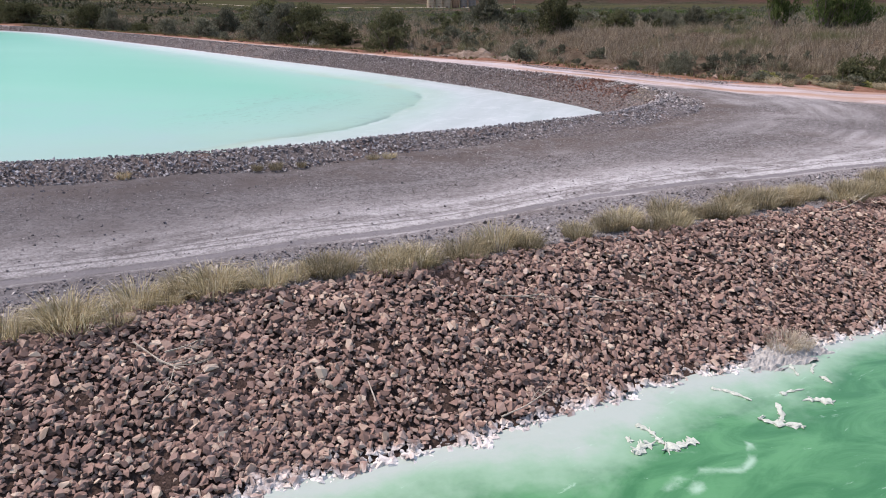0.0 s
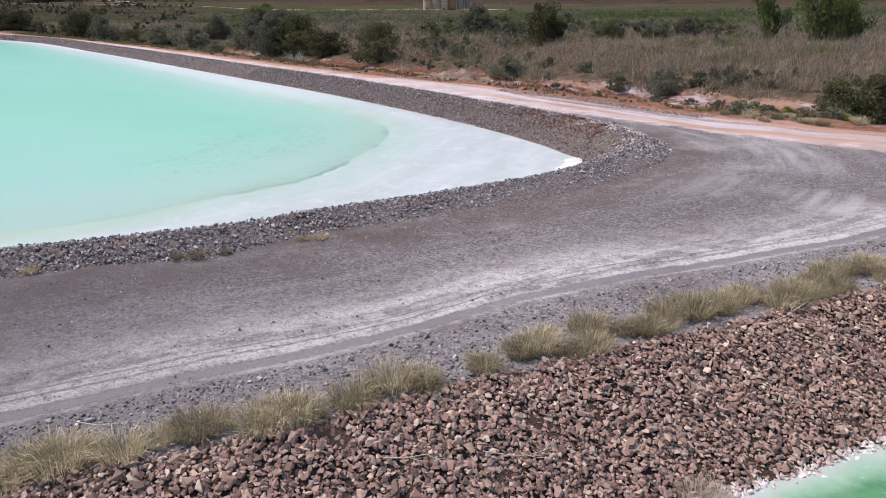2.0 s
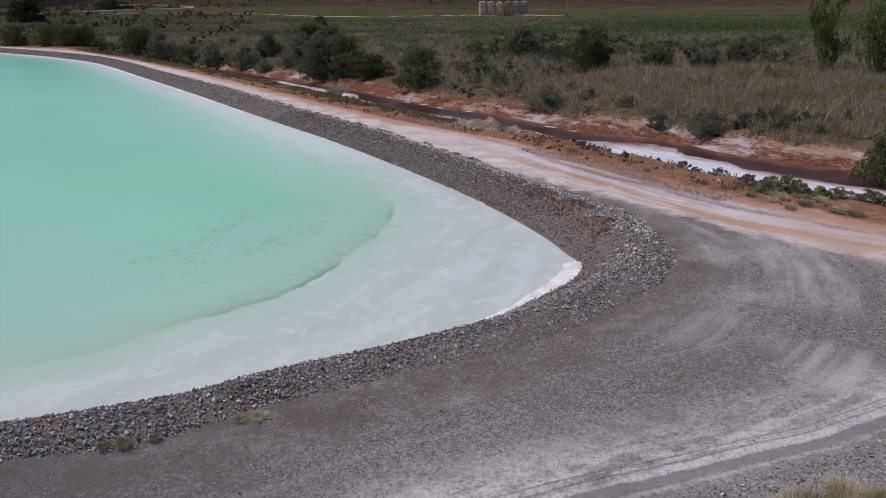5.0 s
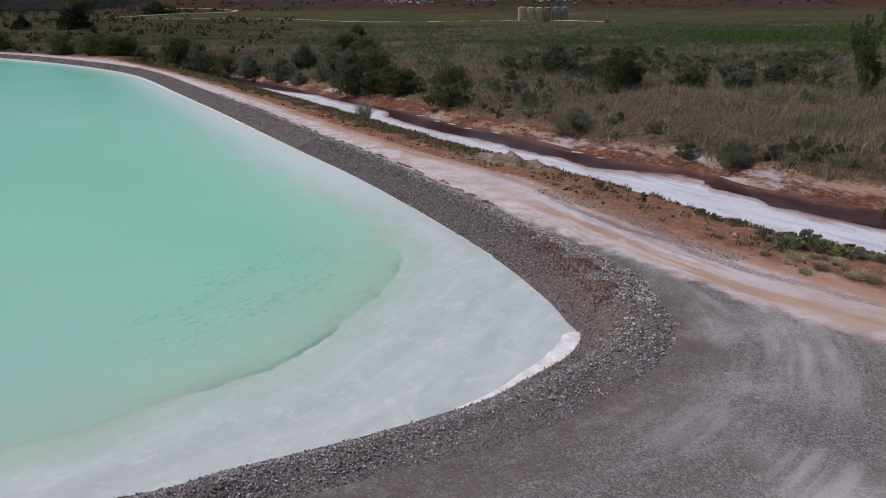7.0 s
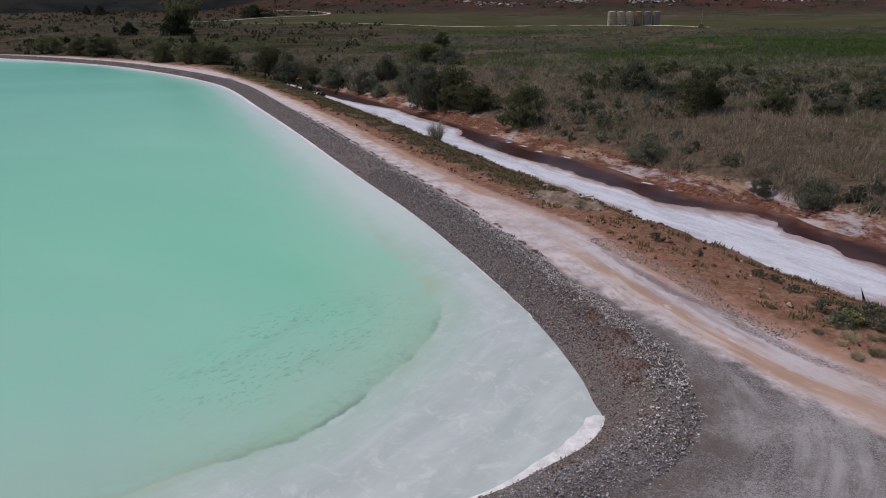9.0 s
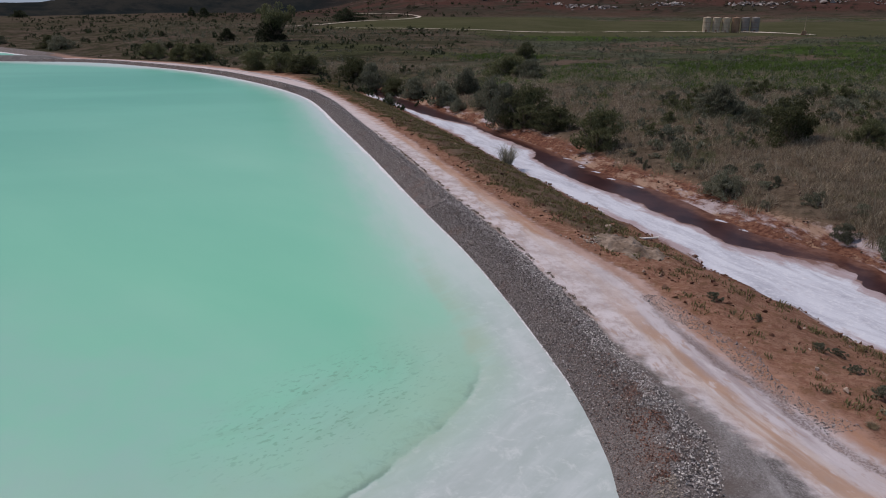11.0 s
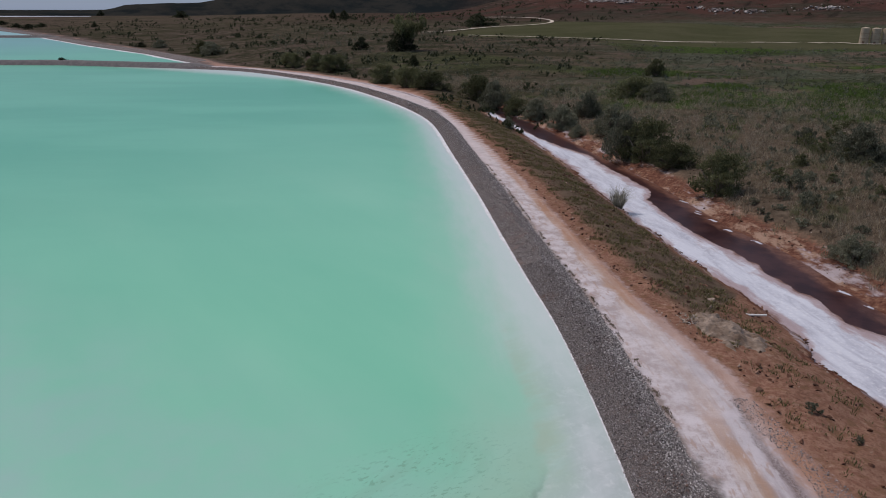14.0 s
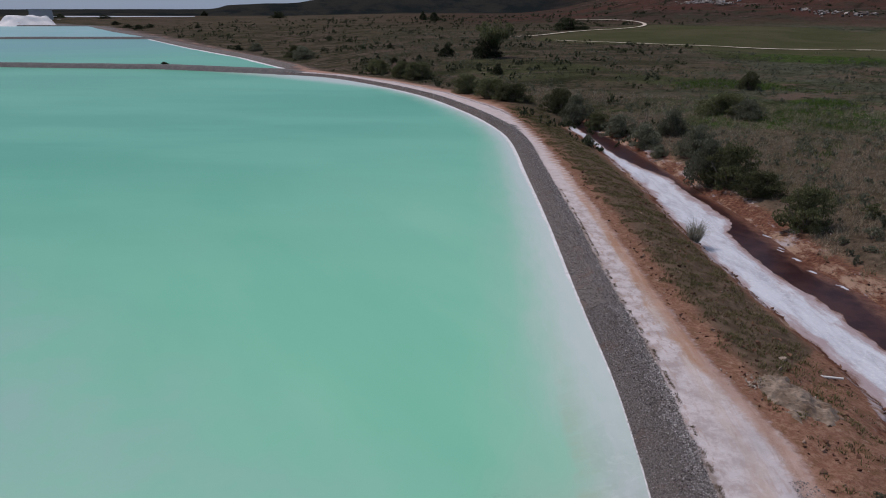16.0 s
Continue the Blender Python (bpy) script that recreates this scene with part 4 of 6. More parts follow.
# ---- berms ----
def loft(name, line, profile, material, label, category, wob=0.05, wide=None, buried=False):
    """A bank along a line of the plan; profile rows are (offset to the right of the line, height)."""
    n = len(profile)
    verts, faces = [], []
    for k, (x, y) in enumerate(line):
        (ax, ay), (bx, by) = line[max(k - 1, 0)], line[min(k + 1, len(line) - 1)]
        l = math.hypot(bx - ax, by - ay)
        nx, ny = (by - ay) / l, -(bx - ax) / l
        for j, (o, z) in enumerate(profile):
            o = o * (wide(x, y) if wide else 1)
            w = wob * noise.noise((x * .9, y * .9, j * 3.1))
            z = min(z, -1.2) if buried and k in (0, len(line) - 1) else z
            verts.append((x + nx * (o + w), y + ny * (o + w), z + (w * .6 if 0 < j < n - 1 else 0)))
        if k:
            faces += [(k * n - n + j, k * n + j, k * n + j + 1, k * n - n + j + 1) for j in range(n - 1)]
    me = mesh_of(name, verts, [f[::-1] for f in faces], material, True)
    return tagged(new(name, me), label, category, kind="structure")


PROFILE = [(-1.0, -1.1), (0, -.46), (.35, -.32), (1.1, .04), (1.45, .2), (1.75, .22), (2.1, .12), (2.55, .0), (2.9, -.12)]
BERM_LINE = dense([p for p in FINE_SHORE if -61 < p[0]], .5) + dense([p for p in FINE_SHORE if p[0] <= -61 and p[1] > 50], 2)
def berm_width(x, y):
    return np.interp(y, [15, 22, 24, 26.5, 28.5, 31.5], [.78, 1.0, 1.06, 1.27, 1.18, 1.02])


berm = loft("gravel_berm", BERM_LINE, PROFILE, M_BERM, "grey gravel berm round the brine pond", "embankment", wide=berm_width, buried=True)
for line in (SHORE_2, SHORE_3):
    loft("gravel_berm", dense(line, 12), [(-3, -1.5), (0, -.46), (2.0, .5), (4.0, .55), (7, -.02)], M_BERM, "grey gravel berm of a far pond", "embankment", .3, None, True)
for line in ([(-163, 161)] + DIKE_1, [(-444, 281)] + DIKE_2, [(-824, 417)] + DIKE_3):
    loft("dike", dense(line, 8), [(-6, -1.4), (-3.2, -.2), (-2, .8), (2, .85), (4, -.1), (7, -1.4)], M_DIKE, "straight grey gravel dike between ponds", "embankment", .25, None, True)


# ---- stones ----
def rock_shape(seed, flat=.6, pts=11):
    """Corners and triangles of one broken stone, about 1 across."""
    r = random.Random(seed)
    bm = bmesh.new()
    for _ in range(pts):
        v = Vector((r.gauss(0, 1), r.gauss(0, 1), r.gauss(0, 1))).normalized()
        bm.verts.new((v.x * .5 * r.uniform(.8, 1.15), v.y * .5 * r.uniform(.6, .95), v.z * .5 * flat))
    h = bmesh.ops.convex_hull(bm, input=bm.verts)
    bmesh.ops.delete(bm, geom=[g for g in set(h["geom_interior"]) | set(h["geom_unused"]) if isinstance(g, bmesh.types.BMVert)], context="VERTS")
    bmesh.ops.triangulate(bm, faces=bm.faces[:])
    bm.verts.index_update()
    v, f = np.array([q.co[:] for q in bm.verts]), np.array([[q.index for q in t.verts] for t in bm.faces])
    bm.free()
    return v, f


ROCKS = [rock_shape(k, random.Random(k).uniform(.28, .56), 10) for k in range(18)]
CHIPS = [rock_shape(50 + k, .65, 7) for k in range(8)]


def turns(r, n, tilt):
    a, b, c = r.uniform(0, 6.28, n), r.normal(0, tilt, n), r.normal(0, tilt, n)
    ca, sa, cb, sb, cc, sc = np.cos(a), np.sin(a), np.cos(b), np.sin(b), np.cos(c), np.sin(c)
    z, o = np.zeros(n), np.ones(n)
    A = np.stack([ca, -sa, z, sa, ca, z, z, z, o], -1).reshape(n, 3, 3)
    B = np.stack([o, z, z, z, cb, -sb, z, sb, cb], -1).reshape(n, 3, 3)
    C = np.stack([cc, z, sc, z, o, z, -sc, z, cc], -1).reshape(n, 3, 3)
    return B @ C @ A


def scatter_mesh(name, shapes, place, size, material, seed, tilt=.5, lie=None):
    """One mesh of many loose pieces: a shape is turned, scaled and set at each place."""
    r = np.random.RandomState(seed)
    n = len(place)
    T, pick = turns(r, n, tilt), r.randint(0, len(shapes), n)
    if lie is not None:
        T = np.array(lie) @ T
    vs, fs, base = [], [], 0
    for k, (v, f) in enumerate(shapes):
        m = pick == k
        c = m.sum()
        if not c:
            continue
        w = np.einsum("nij,vj->nvi", T[m], v) * np.asarray(size)[m][:, None, None] + place[m][:, None, :]
        vs.append(w.reshape(-1, 3))
        fs.append((f[None] + (np.arange(c) * len(v))[:, None, None] + base).reshape(-1, f.shape[1]))
        base += c * len(v)
    V, F = np.concatenate(vs), np.concatenate(fs)
    me = bpy.data.meshes.new(name)
    me.vertices.add(len(V))
    me.vertices.foreach_set("co", V.ravel().astype(np.float32))
    k = F.shape[1]
    me.loops.add(F.size)
    me.loops.foreach_set("vertex_index", F.ravel().astype(np.int32))
    me.polygons.add(len(F))
    me.polygons.foreach_set("loop_start", np.arange(0, F.size, k, dtype=np.int32))
    me.update(calc_edges=True)
    me.shade_flat()
    me.materials.append(material)
    return me


def stone_objects(parent, shapes, place, size, material, seed, tilt=.5, lie=None):
    """Stones that can be picked apart, each an object of its own on a shared mesh."""
    r = random.Random(seed)
    meshes = [mesh_of("stone", v, f, material) for v, f in shapes]
    for p, s in zip(place, size):
        ob = new("stone", r.choice(meshes))
        ob.matrix_world = Matrix.Translation(p) @ (lie or Matrix()).to_4x4() @ Euler((r.gauss(0, tilt), r.gauss(0, tilt), r.uniform(0, 6.28))).to_matrix().to_4x4() @ Matrix.Scale(s, 4)
        ob.parent = parent


def along(line, n, lo, hi, seed, power=1.0):
    """Random places beside a line, offset lo to hi to its right."""
    r = np.random.RandomState(seed)
    p = np.array(line)
    d = np.diff(p, axis=0)
    l = np.hypot(d[:, 0], d[:, 1])
    k = r.choice(len(l), n, p=l / l.sum())
    f, o = r.uniform(0, 1, n), lo + (hi - lo) * r.uniform(0, 1, n) ** power
    q = p[k] + d[k] * f[:, None]
    side = np.stack([d[:, 1], -d[:, 0]], 1) / l[:, None]
    at = np.concatenate([side[:1], (side[:-1] + side[1:]) / 2, side[-1:]])     # the sides turn evenly round the bends
    w = at[k] * (1 - f[:, None]) + at[k + 1] * f[:, None]
    w /= np.linalg.norm(w, axis=1)[:, None]
    return q[:, 0] + w[:, 0] * o, q[:, 1] + w[:, 1] * o, o


def build_riprap():
    base = tagged(new("riprap_slope"), "slope of loose reddish-brown broken riprap stones", "riprap")
    r = np.random.RandomState(3)
    x, y, o = along(smooth_line([(-14, -.4)] + GRASS[3:14], 6), 84000, -.05, 1.9, 4)
    keep = (x < 10.5) & (x > -6) & inside(x, y, NEAR_POND)
    x, y, o = x[keep], y[keep], o[keep]
    size = np.clip(r.lognormal(math.log(.070), .28, len(x)), .035, .15)
    z = height(x, y) + size * r.uniform(.0, .4, len(x)) + r.uniform(0, .018, len(x)) + .03 * wave(x, y, .7, 41)
    P = np.stack([x, y, z], 1)
    order = np.argsort(-1.0 * (np.abs(x - 1) < 4) * (size > .082) * r.uniform(.5, 1, len(x)))
    single = order[:300]
    rest = np.setdiff1d(np.arange(len(x)), single)
    # the stones lie along the slope, which faces down to the brine
    lie = Matrix.Rotation(radians(24), 3, Vector((.9, .43, 0)))
    stone_objects(base, ROCKS, P[single] + np.array([0, 0, .012]), size[single], M_RIPRAP_ONE, 5, .25, lie)
    me = scatter_mesh("stone_fill", ROCKS, P[rest], size[rest], M_RIPRAP, 6, .33, lie)
    ob = tagged(new("stone_fill", me), kind="stuff")
    ob.parent = base
    # larger stones where the slope runs on to either side
    x, y, o = along(GRASS[1:14], 20000, -.05, 1.95, 7)
    keep = ((x < -5.8) | (x > 10.3)) & (x > -34) & (x < 26) & inside(x, y, NEAR_POND)
    x, y = x[keep], y[keep]
    size = np.clip(r.lognormal(math.log(.15), .3, len(x)), .08, .3)
    me = scatter_mesh("stone_fill", CHIPS, np.stack([x, y, height(x, y) + .25 * size], 1), size, M_RIPRAP, 8, .4, lie)
    tagged(new("stone_fill", me), kind="stuff").parent = base


def squeezed(zone, n, seed):
    """Places over the berm, which is narrower on one side."""
    x, y, o = along(zone, n, 0, 2.85, seed, .82)
    f = berm_width(x, y)
    cx, cy, k = along(zone, n, 0, 0, seed)
    return cx + (x - cx) * f, cy + (y - cy) * f, o * f


def section(o):
    return np.interp(o, [p[0] for p in PROFILE], [p[1] for p in PROFILE])


def build_berm_stones():
    r = np.random.RandomState(8)
    zone = [p for p in BERM_LINE if p[0] > -14 and p[1] < 50]
    x, y, o = squeezed(zone, 60000, 9)
    size = np.clip(r.lognormal(math.log(.043), .36, len(x)), .024, .105) * np.where(o > 1.0, np.interp(y, [17, 22], [1.05, 1.4]), .95)
    f = berm_width(x, y)
    P = np.stack([x, y, section(o / f) + size * .22 + .015], 1)
    near = np.argsort(np.where((y < 21) & (x > -6) & (o > .8), -size, 0))[:280]
    rest = np.setdiff1d(np.arange(len(x)), near)
    stone_objects(berm, CHIPS, P[near], size[near], M_GRAVEL_ONE, 10)
    top = o[rest] + .35 * wave(x[rest], y[rest], 1.1, 16) > np.interp(y[rest], [17.5, 20.4, 23.5, 27, 31, 35], [-.2, .5, 1.4, 2.1, 1.6, 1.8])
    rusty = np.hypot((x[rest] - 5.75 + .3 * (y[rest] - 26)) / .75, (y[rest] - 26) / 2.3) + .3 * wave(x[rest], y[rest], 1.0, 17) < 1
    sandy = np.hypot((x[rest] - 6.35) / .45, (y[rest] - 23.1) / .7) + .3 * wave(x[rest], y[rest], .6, 18) < 1
    red = stone_material("rusty_gravel", ((0, (.10, .065, .055)), (.5, (.20, .105, .08)), (1, (.33, .20, .16))))
    tan = stone_material("sandy_gravel", ((0, (.24, .20, .165)), (.5, (.36, .31, .26)), (1, (.50, .45, .39))))
    north = y[rest] + r.normal(0, .6, len(rest)) > 20.6
    dark = y[rest] + r.normal(0, 1.5, len(rest)) > 30
    for pick, mat in ((rest[top & ~sandy & ~north], M_GRAVEL), (rest[top & ~sandy & north], M_PALE), (rest[~top & ~rusty & ~sandy & ~dark], M_GRAVEL_BROWN), (rest[~top & ~rusty & ~sandy & dark], M_DARK), (rest[~top & rusty & ~sandy], red), (rest[sandy], tan)):
        tagged(new("stone_fill", scatter_mesh("stone_fill", CHIPS, P[pick], size[pick], mat, 11)), kind="stuff").parent = berm
    # the inner face, down to the brine
    inner = [p for p in BERM_LINE if p[0] > -14 and 26 < p[1] < 50]
    x, y, o = along(inner, 9500, .02, 1.7, 19)
    size = np.clip(r.lognormal(math.log(.052), .36, len(x)), .03, .12)
    me = scatter_mesh("stone_fill", CHIPS, np.stack([x, y, section(o / berm_width(x, y)) + size * .22 + .015], 1), size, M_DARK, 20)
    tagged(new("stone_fill", me), kind="stuff").parent = berm
    zone = [p for p in BERM_LINE if p[1] >= 49 and p[0] > -70]
    x, y, o = squeezed(zone, 22000, 12)
    size = r.uniform(.045, .115, len(x))
    P, top = np.stack([x, y, section(o / berm_width(x, y)) + .03], 1), o + r.normal(0, .4, len(x)) > 1.8
    for pick, mat in ((top, M_PALE), (~top, M_DARK)):
        tagged(new("stone_fill", scatter_mesh("stone_fill", CHIPS, P[pick], size[pick], mat, 13)), kind="stuff").parent = berm


def build_far_berm_stones():
    r = np.random.RandomState(15)
    zone = [p for p in BERM_LINE if p[0] <= -60 and p[1] > 50]
    x, y, o = squeezed(zone, 9000, 14)
    P = np.stack([x, y, section(o / berm_width(x, y)) + .03], 1)
    top = o + r.normal(0, .3, len(x)) > 1.5
    size = r.uniform(.1, .22, len(x))
    for pick, mat in ((top, M_PALE), (~top, M_GRAVEL_BROWN)):
        tagged(new("stone_fill", scatter_mesh("stone_fill", CHIPS, P[pick], size[pick], mat, 16)), kind="stuff").parent = berm


def build_rubble():
    """Clods and broken earth on the creek banks."""
    r = np.random.RandomState(17)
    x1, y1, _ = along(PINK_OUT[8:21], 5200, -9, -.6, 18)
    x2, y2, _ = along(SALT_LOW[1:20], 7500, -1.9, .15, 19)
    x3, y3, _ = along(BROWN[1:19], 5200, -8, -.3, 20, 1.6)
    x, y = np.concatenate([x1, x2, x3]), np.concatenate([y1, y2, y3])
    far = inside(x, y, FAR_SIDE)
    ok = ~inside(x, y, CHANNEL) & ~inside(x, y, PLATFORM) & (wave(x, y, 5, 20) + .6 * wave(x, y, 1.7, 21) + r.uniform(-.5, .5, len(x)) > .15)
    ok &= far | (x < 2) | (x > 13) | (r.uniform(0, 1, len(x)) < np.interp(y, [36, 42], [.22, .7]))
    x, y, far = x[ok], y[ok], far[ok]
    size = np.clip(r.lognormal(math.log(.14), .55, len(x)), .05, .6)
    P = np.stack([x, y, height(x, y) + size * .08], 1)
    near_mat = stone_material("red_clods", ((0, (.06, .033, .025)), (.5, (.14, .07, .047)), (.85, (.23, .13, .09)), (1, (.42, .34, .28))))
    far_mat = stone_material("brown_clods", ((0, (.05, .03, .024)), (.5, (.12, .072, .052)), (.85, (.26, .18, .125)), (1, (.40, .34, .31))))
    for pick, mat, label in ((~far, near_mat, "red-brown clods and rubble on the bank"), (far, far_mat, "tan and brown clods on the far creek bank")):
        tagged(new("clods", scatter_mesh("clods", CHIPS, P[pick], size[pick], mat, 27)), label, "rubble", kind="stuff")
    # islets of dried salt that stand in the creek
    q = random.Random(33)
    for k in range(8):
        i = q.randrange(4, 12)
        (ax, ay), (bx, by), f = BROWN[i], BROWN[i + 1], q.random()
        cx, cy = ax + (bx - ax) * f + q.uniform(-.5, .0), ay + (by - ay) * f - q.uniform(.1, .7)
        if not inside(np.array([cx]), np.array([cy]), CHANNEL)[0]:
            continue
        s, bm = q.uniform(.14, .42), bmesh.new()
        ring = [(cx + (.8 * math.cos(a) * s * 1.5 + .6 * math.sin(a) * s * .5) * (1 + 1.1 * noise.noise((a * 1.3, k, 0))), cy + (-.8 * math.cos(a) * s + .6 * math.sin(a) * s * .5) * (1 + 1.1 * noise.noise((a * 1.3, k, 5)))) for a in np.linspace(0, 6.0, 14)]
        top = bm.faces.new([bm.verts.new((x, y, STREAM_Z + .03)) for x, y in ring])
        low = bmesh.ops.extrude_face_region(bm, geom=[top])
        for v in low["geom"]:
            if isinstance(v, bmesh.types.BMVert):
                v.co = Vector((cx + (v.co.x - cx) * 1.2, cy + (v.co.y - cy) * 1.2, STREAM_Z - .04))
        bmesh.ops.recalc_face_normals(bm, faces=bm.faces[:])
        tagged(part("salt_islet", bm, M_SALT_FLAT), "small islet of white salt crust in brown creek water", "salt", "salt islets in the creek")
    # pale broken stone tipped beside the spoil heap
    n = 420
    x, y = r.normal(.9, .8, n), r.normal(46.0, .7, n)
    ok = ~inside(x, y, PLATFORM)
    x, y = x[ok], y[ok]
    size = np.clip(r.lognormal(math.log(.09), .5, len(x)), .04, .32)
    pale = stone_material("pale_rubble", ((0, (.18, .13, .10)), (.5, (.34, .28, .23)), (1, (.55, .50, .45))))
    tagged(new("rubble", scatter_mesh("rubble", ROCKS, np.stack([x, y, height(x, y) + .04], 1), size, pale, 28)), "pale broken rubble beside the spoil mound", "rubble", kind="stuff")


def build_loose_gravel():
    """Gravel that lies on the road, thicker beside the grass and the berm."""
    r = np.random.RandomState(21)
    x1, y1, _ = along(RUT[2:10], 9000, .38, 1.5, 22)
    x2, y2, _ = along([p for p in BERM_LINE if p[1] < 32 and p[0] > -9], 4200, 2.5, 4.6, 23, 2.0)
    x3, y3, _ = along(RUT[2:10], 9000, -6.5, .2, 24)
    x5, y5, _ = along([(4.3, 38.3), (6.2, 36.1), (7.6, 34.1), (8.8, 32.2), (10.0, 30.4), (11.3, 28.7)], 4200, -.55, .55, 29)
    x5, y5 = x5 + .25 * wave(x5, y5, 5, 22), y5 + .25 * wave(x5, y5, 6, 23)
    x4, y4, _ = along(GRASS[4:12], 2600, -.75, .1, 25)
    x, y = np.concatenate([x1, x2, x3, x4, x5]), np.concatenate([y1, y2, y3, y4, y5])
    ok = (inside(x, y, PLATFORM) | (y > 28)) & ~inside(x, y, POND_1) & (dist(x, y, SHORE) > 2.2)
    x, y = x[ok], y[ok]
    verge = dist(x, y, GRASS) < dist(x, y, RUT) + 1.1
    size = np.clip(r.lognormal(math.log(.022), .45, len(x)), .01, .085) * np.where((y > 27.5) & (dist(x, y, SHORE) > 5.2), 1.7, np.where(verge & (dist(x, y, RUT) > .3), 1.45, .8))
    me = scatter_mesh("loose_gravel", CHIPS, np.stack([x, y, height(x, y) + size * .15], 1), size, M_LOOSE, 26)
    tagged(new("loose_gravel", me), "loose grey gravel strewn on the road", "gravel", kind="stuff")


# ---- plants ----
def blades(r, n, spread, tall, lean, width, base=(0, 0, 0), cut=2):
    """Grass blades that rise from a point and bend outwards: corners and triangles."""
    a, rad = r.uniform(0, 6.28, n), spread * np.sqrt(r.uniform(0, 1, n))
    h, out = tall * r.uniform(.55, 1.1, n), lean * r.uniform(.15, 1.0, n) * tall
    x0, y0 = base[0] + rad * np.cos(a), base[1] + rad * np.sin(a)
    a2 = a + r.normal(0, .5, n)
    dx, dy = np.cos(a2), np.sin(a2)
    w = width * r.uniform(.6, 1.3, n)
    tw = r.uniform(0, 3.14, n)
    wx, wy = np.cos(tw) * w / 2, np.sin(tw) * w / 2
    z0 = np.full(n, base[2])
    mid = np.stack([x0 + dx * out * .35, y0 + dy * out * .35, z0 + h * .62], 1)
    tip = np.stack([x0 + dx * out, y0 + dy * out, z0 + h * (1 - .3 * (out / (tall * lean + 1e-6)))], 1)
    side = np.stack([wx, wy, 0 * wx], 1)
    root = np.stack([x0, y0, z0], 1)
    v = np.stack([root - side, root + side, mid - side * .8, mid + side * .8, tip], 1)
    f = np.array([[0, 1, 3], [0, 3, 2], [2, 3, 4]])
    return v.reshape(-1, 3), (f[None] + (np.arange(n) * 5)[:, None, None]).reshape(-1, 3)


def spikes(r, n, spread, tall, lean, width):
    """Plain pointed blades, one triangle each, for grass that stays far off."""
    a, rad, tw = r.uniform(0, 6.28, n), spread * np.sqrt(r.uniform(0, 1, n)), r.uniform(0, 3.14, n)
    root = np.stack([rad * np.cos(a), rad * np.sin(a), 0 * a], 1)
    side = np.stack([np.cos(tw), np.sin(tw), 0 * a], 1) * width / 2
    tip = root + np.stack([r.normal(0, lean * tall * .5, n), r.normal(0, lean * tall * .5, n), tall * r.uniform(.45, 1.15, n)], 1)
    return np.stack([root - side, root + side, tip], 1).reshape(-1, 3), np.arange(n * 3).reshape(n, 3)


def tuft_meshes(kind, count, n, spread, tall, lean, width, material, seed):
    out = []
    for k in range(count):
        r = np.random.RandomState(seed + k)
        v, f = blades(r, n, spread, tall, lean, width)
        out.append(mesh_of(kind, v, f, material))
    return out


def stand(name, me, x, y, s, turn, label, category, group="", sink=.02, kind="", z=None):
    ob = new(name, me)
    ob.matrix_world = Matrix.Translation((x, y, (float(height([x], [y])[0]) if z is None else z) - sink)) @ Matrix.Rotation(turn, 4, "Z") @ Matrix.Scale(s, 4)
    return tagged(ob, label, category, group, kind)


def build_tufts():
    r = random.Random(31)
    meshes = tuft_meshes("grass_tuft", 6, 430, .2, .33, 1.1, .0068, M_STRAW, 40)
    line = dense([(-8, 2.75), (-3.6, 5.35), (-2.2, 6.4), (-0.5, 7.1), (1.4, 8.1), (3.4, 9.0), (5.0, 9.75), (6.5, 10.45), (8.4, 11.4), (12, 13)], .25)
    for k, (x, y) in enumerate(line):
        gap = 1.05 < x < 1.45 or -0.1 < x < .1
        if gap or r.random() < .05:
            continue
        wide = 2 if x > 2.2 else 1
        for _ in range(wide + (r.random() < .45)):
            o = r.uniform(-.1, .2 if x < 2.2 else .5)
            stand("grass_tuft", r.choice(meshes), x + r.uniform(-.12, .12) - .45 * o, y + .9 * o, r.uniform(.44, .76) + .36 * r.random() ** 2 + (.10 if x < 1 else 0), r.uniform(0, 6.28), "dry straw-coloured bunch grass at the road edge", "grass", "grass tufts along the road edge")
    for x, y, s in ((-1.0, 13.0, .5), (-1.3, 12.9, .45), (-2.9, 12.1, .5), (-3.2, 12.0, .4), (-5.2, 11.3, .45), (-2.5, 12.3, .35), (4.6, 18.2, .3)):
        stand("grass_tuft", r.choice(meshes), x, y, s, r.uniform(0, 6.28), "small dry grass tuft on the gravel verge", "grass", "small tufts by the berm", z=.02)
    for _ in range(46):
        x, y = r.uniform(10.5, 20), r.uniform(27.2, 31.5)
        if not inside(np.array([x]), np.array([y]), PLATFORM)[0]:
            stand("grass_tuft", r.choice(meshes), x, y, r.uniform(.5, 1.1), r.uniform(0, 6.28), "dry straw-coloured grass tuft on red earth", "grass", "grass tufts on the bank")
    pale = tuft_meshes("grass_tuft", 2, 380, .2, .34, .8, .006, leaf_material("bleached_grass", ((0, (.45, .38, .28)), (.5, (.60, .53, .42)), (1, (.70, .64, .54))), .1), 47)
    stand("grass_tuft", pale[0], 3.75, 7.1, .82, 1.0, "bleached dry grass tuft standing in the brine edge", "grass", z=NEAR_Z + .02)
    stand("grass_tuft", pale[1], 3.95, 7.15, .7, 2.0, "bleached dry grass tuft standing in the brine edge", "grass", z=NEAR_Z + .02)


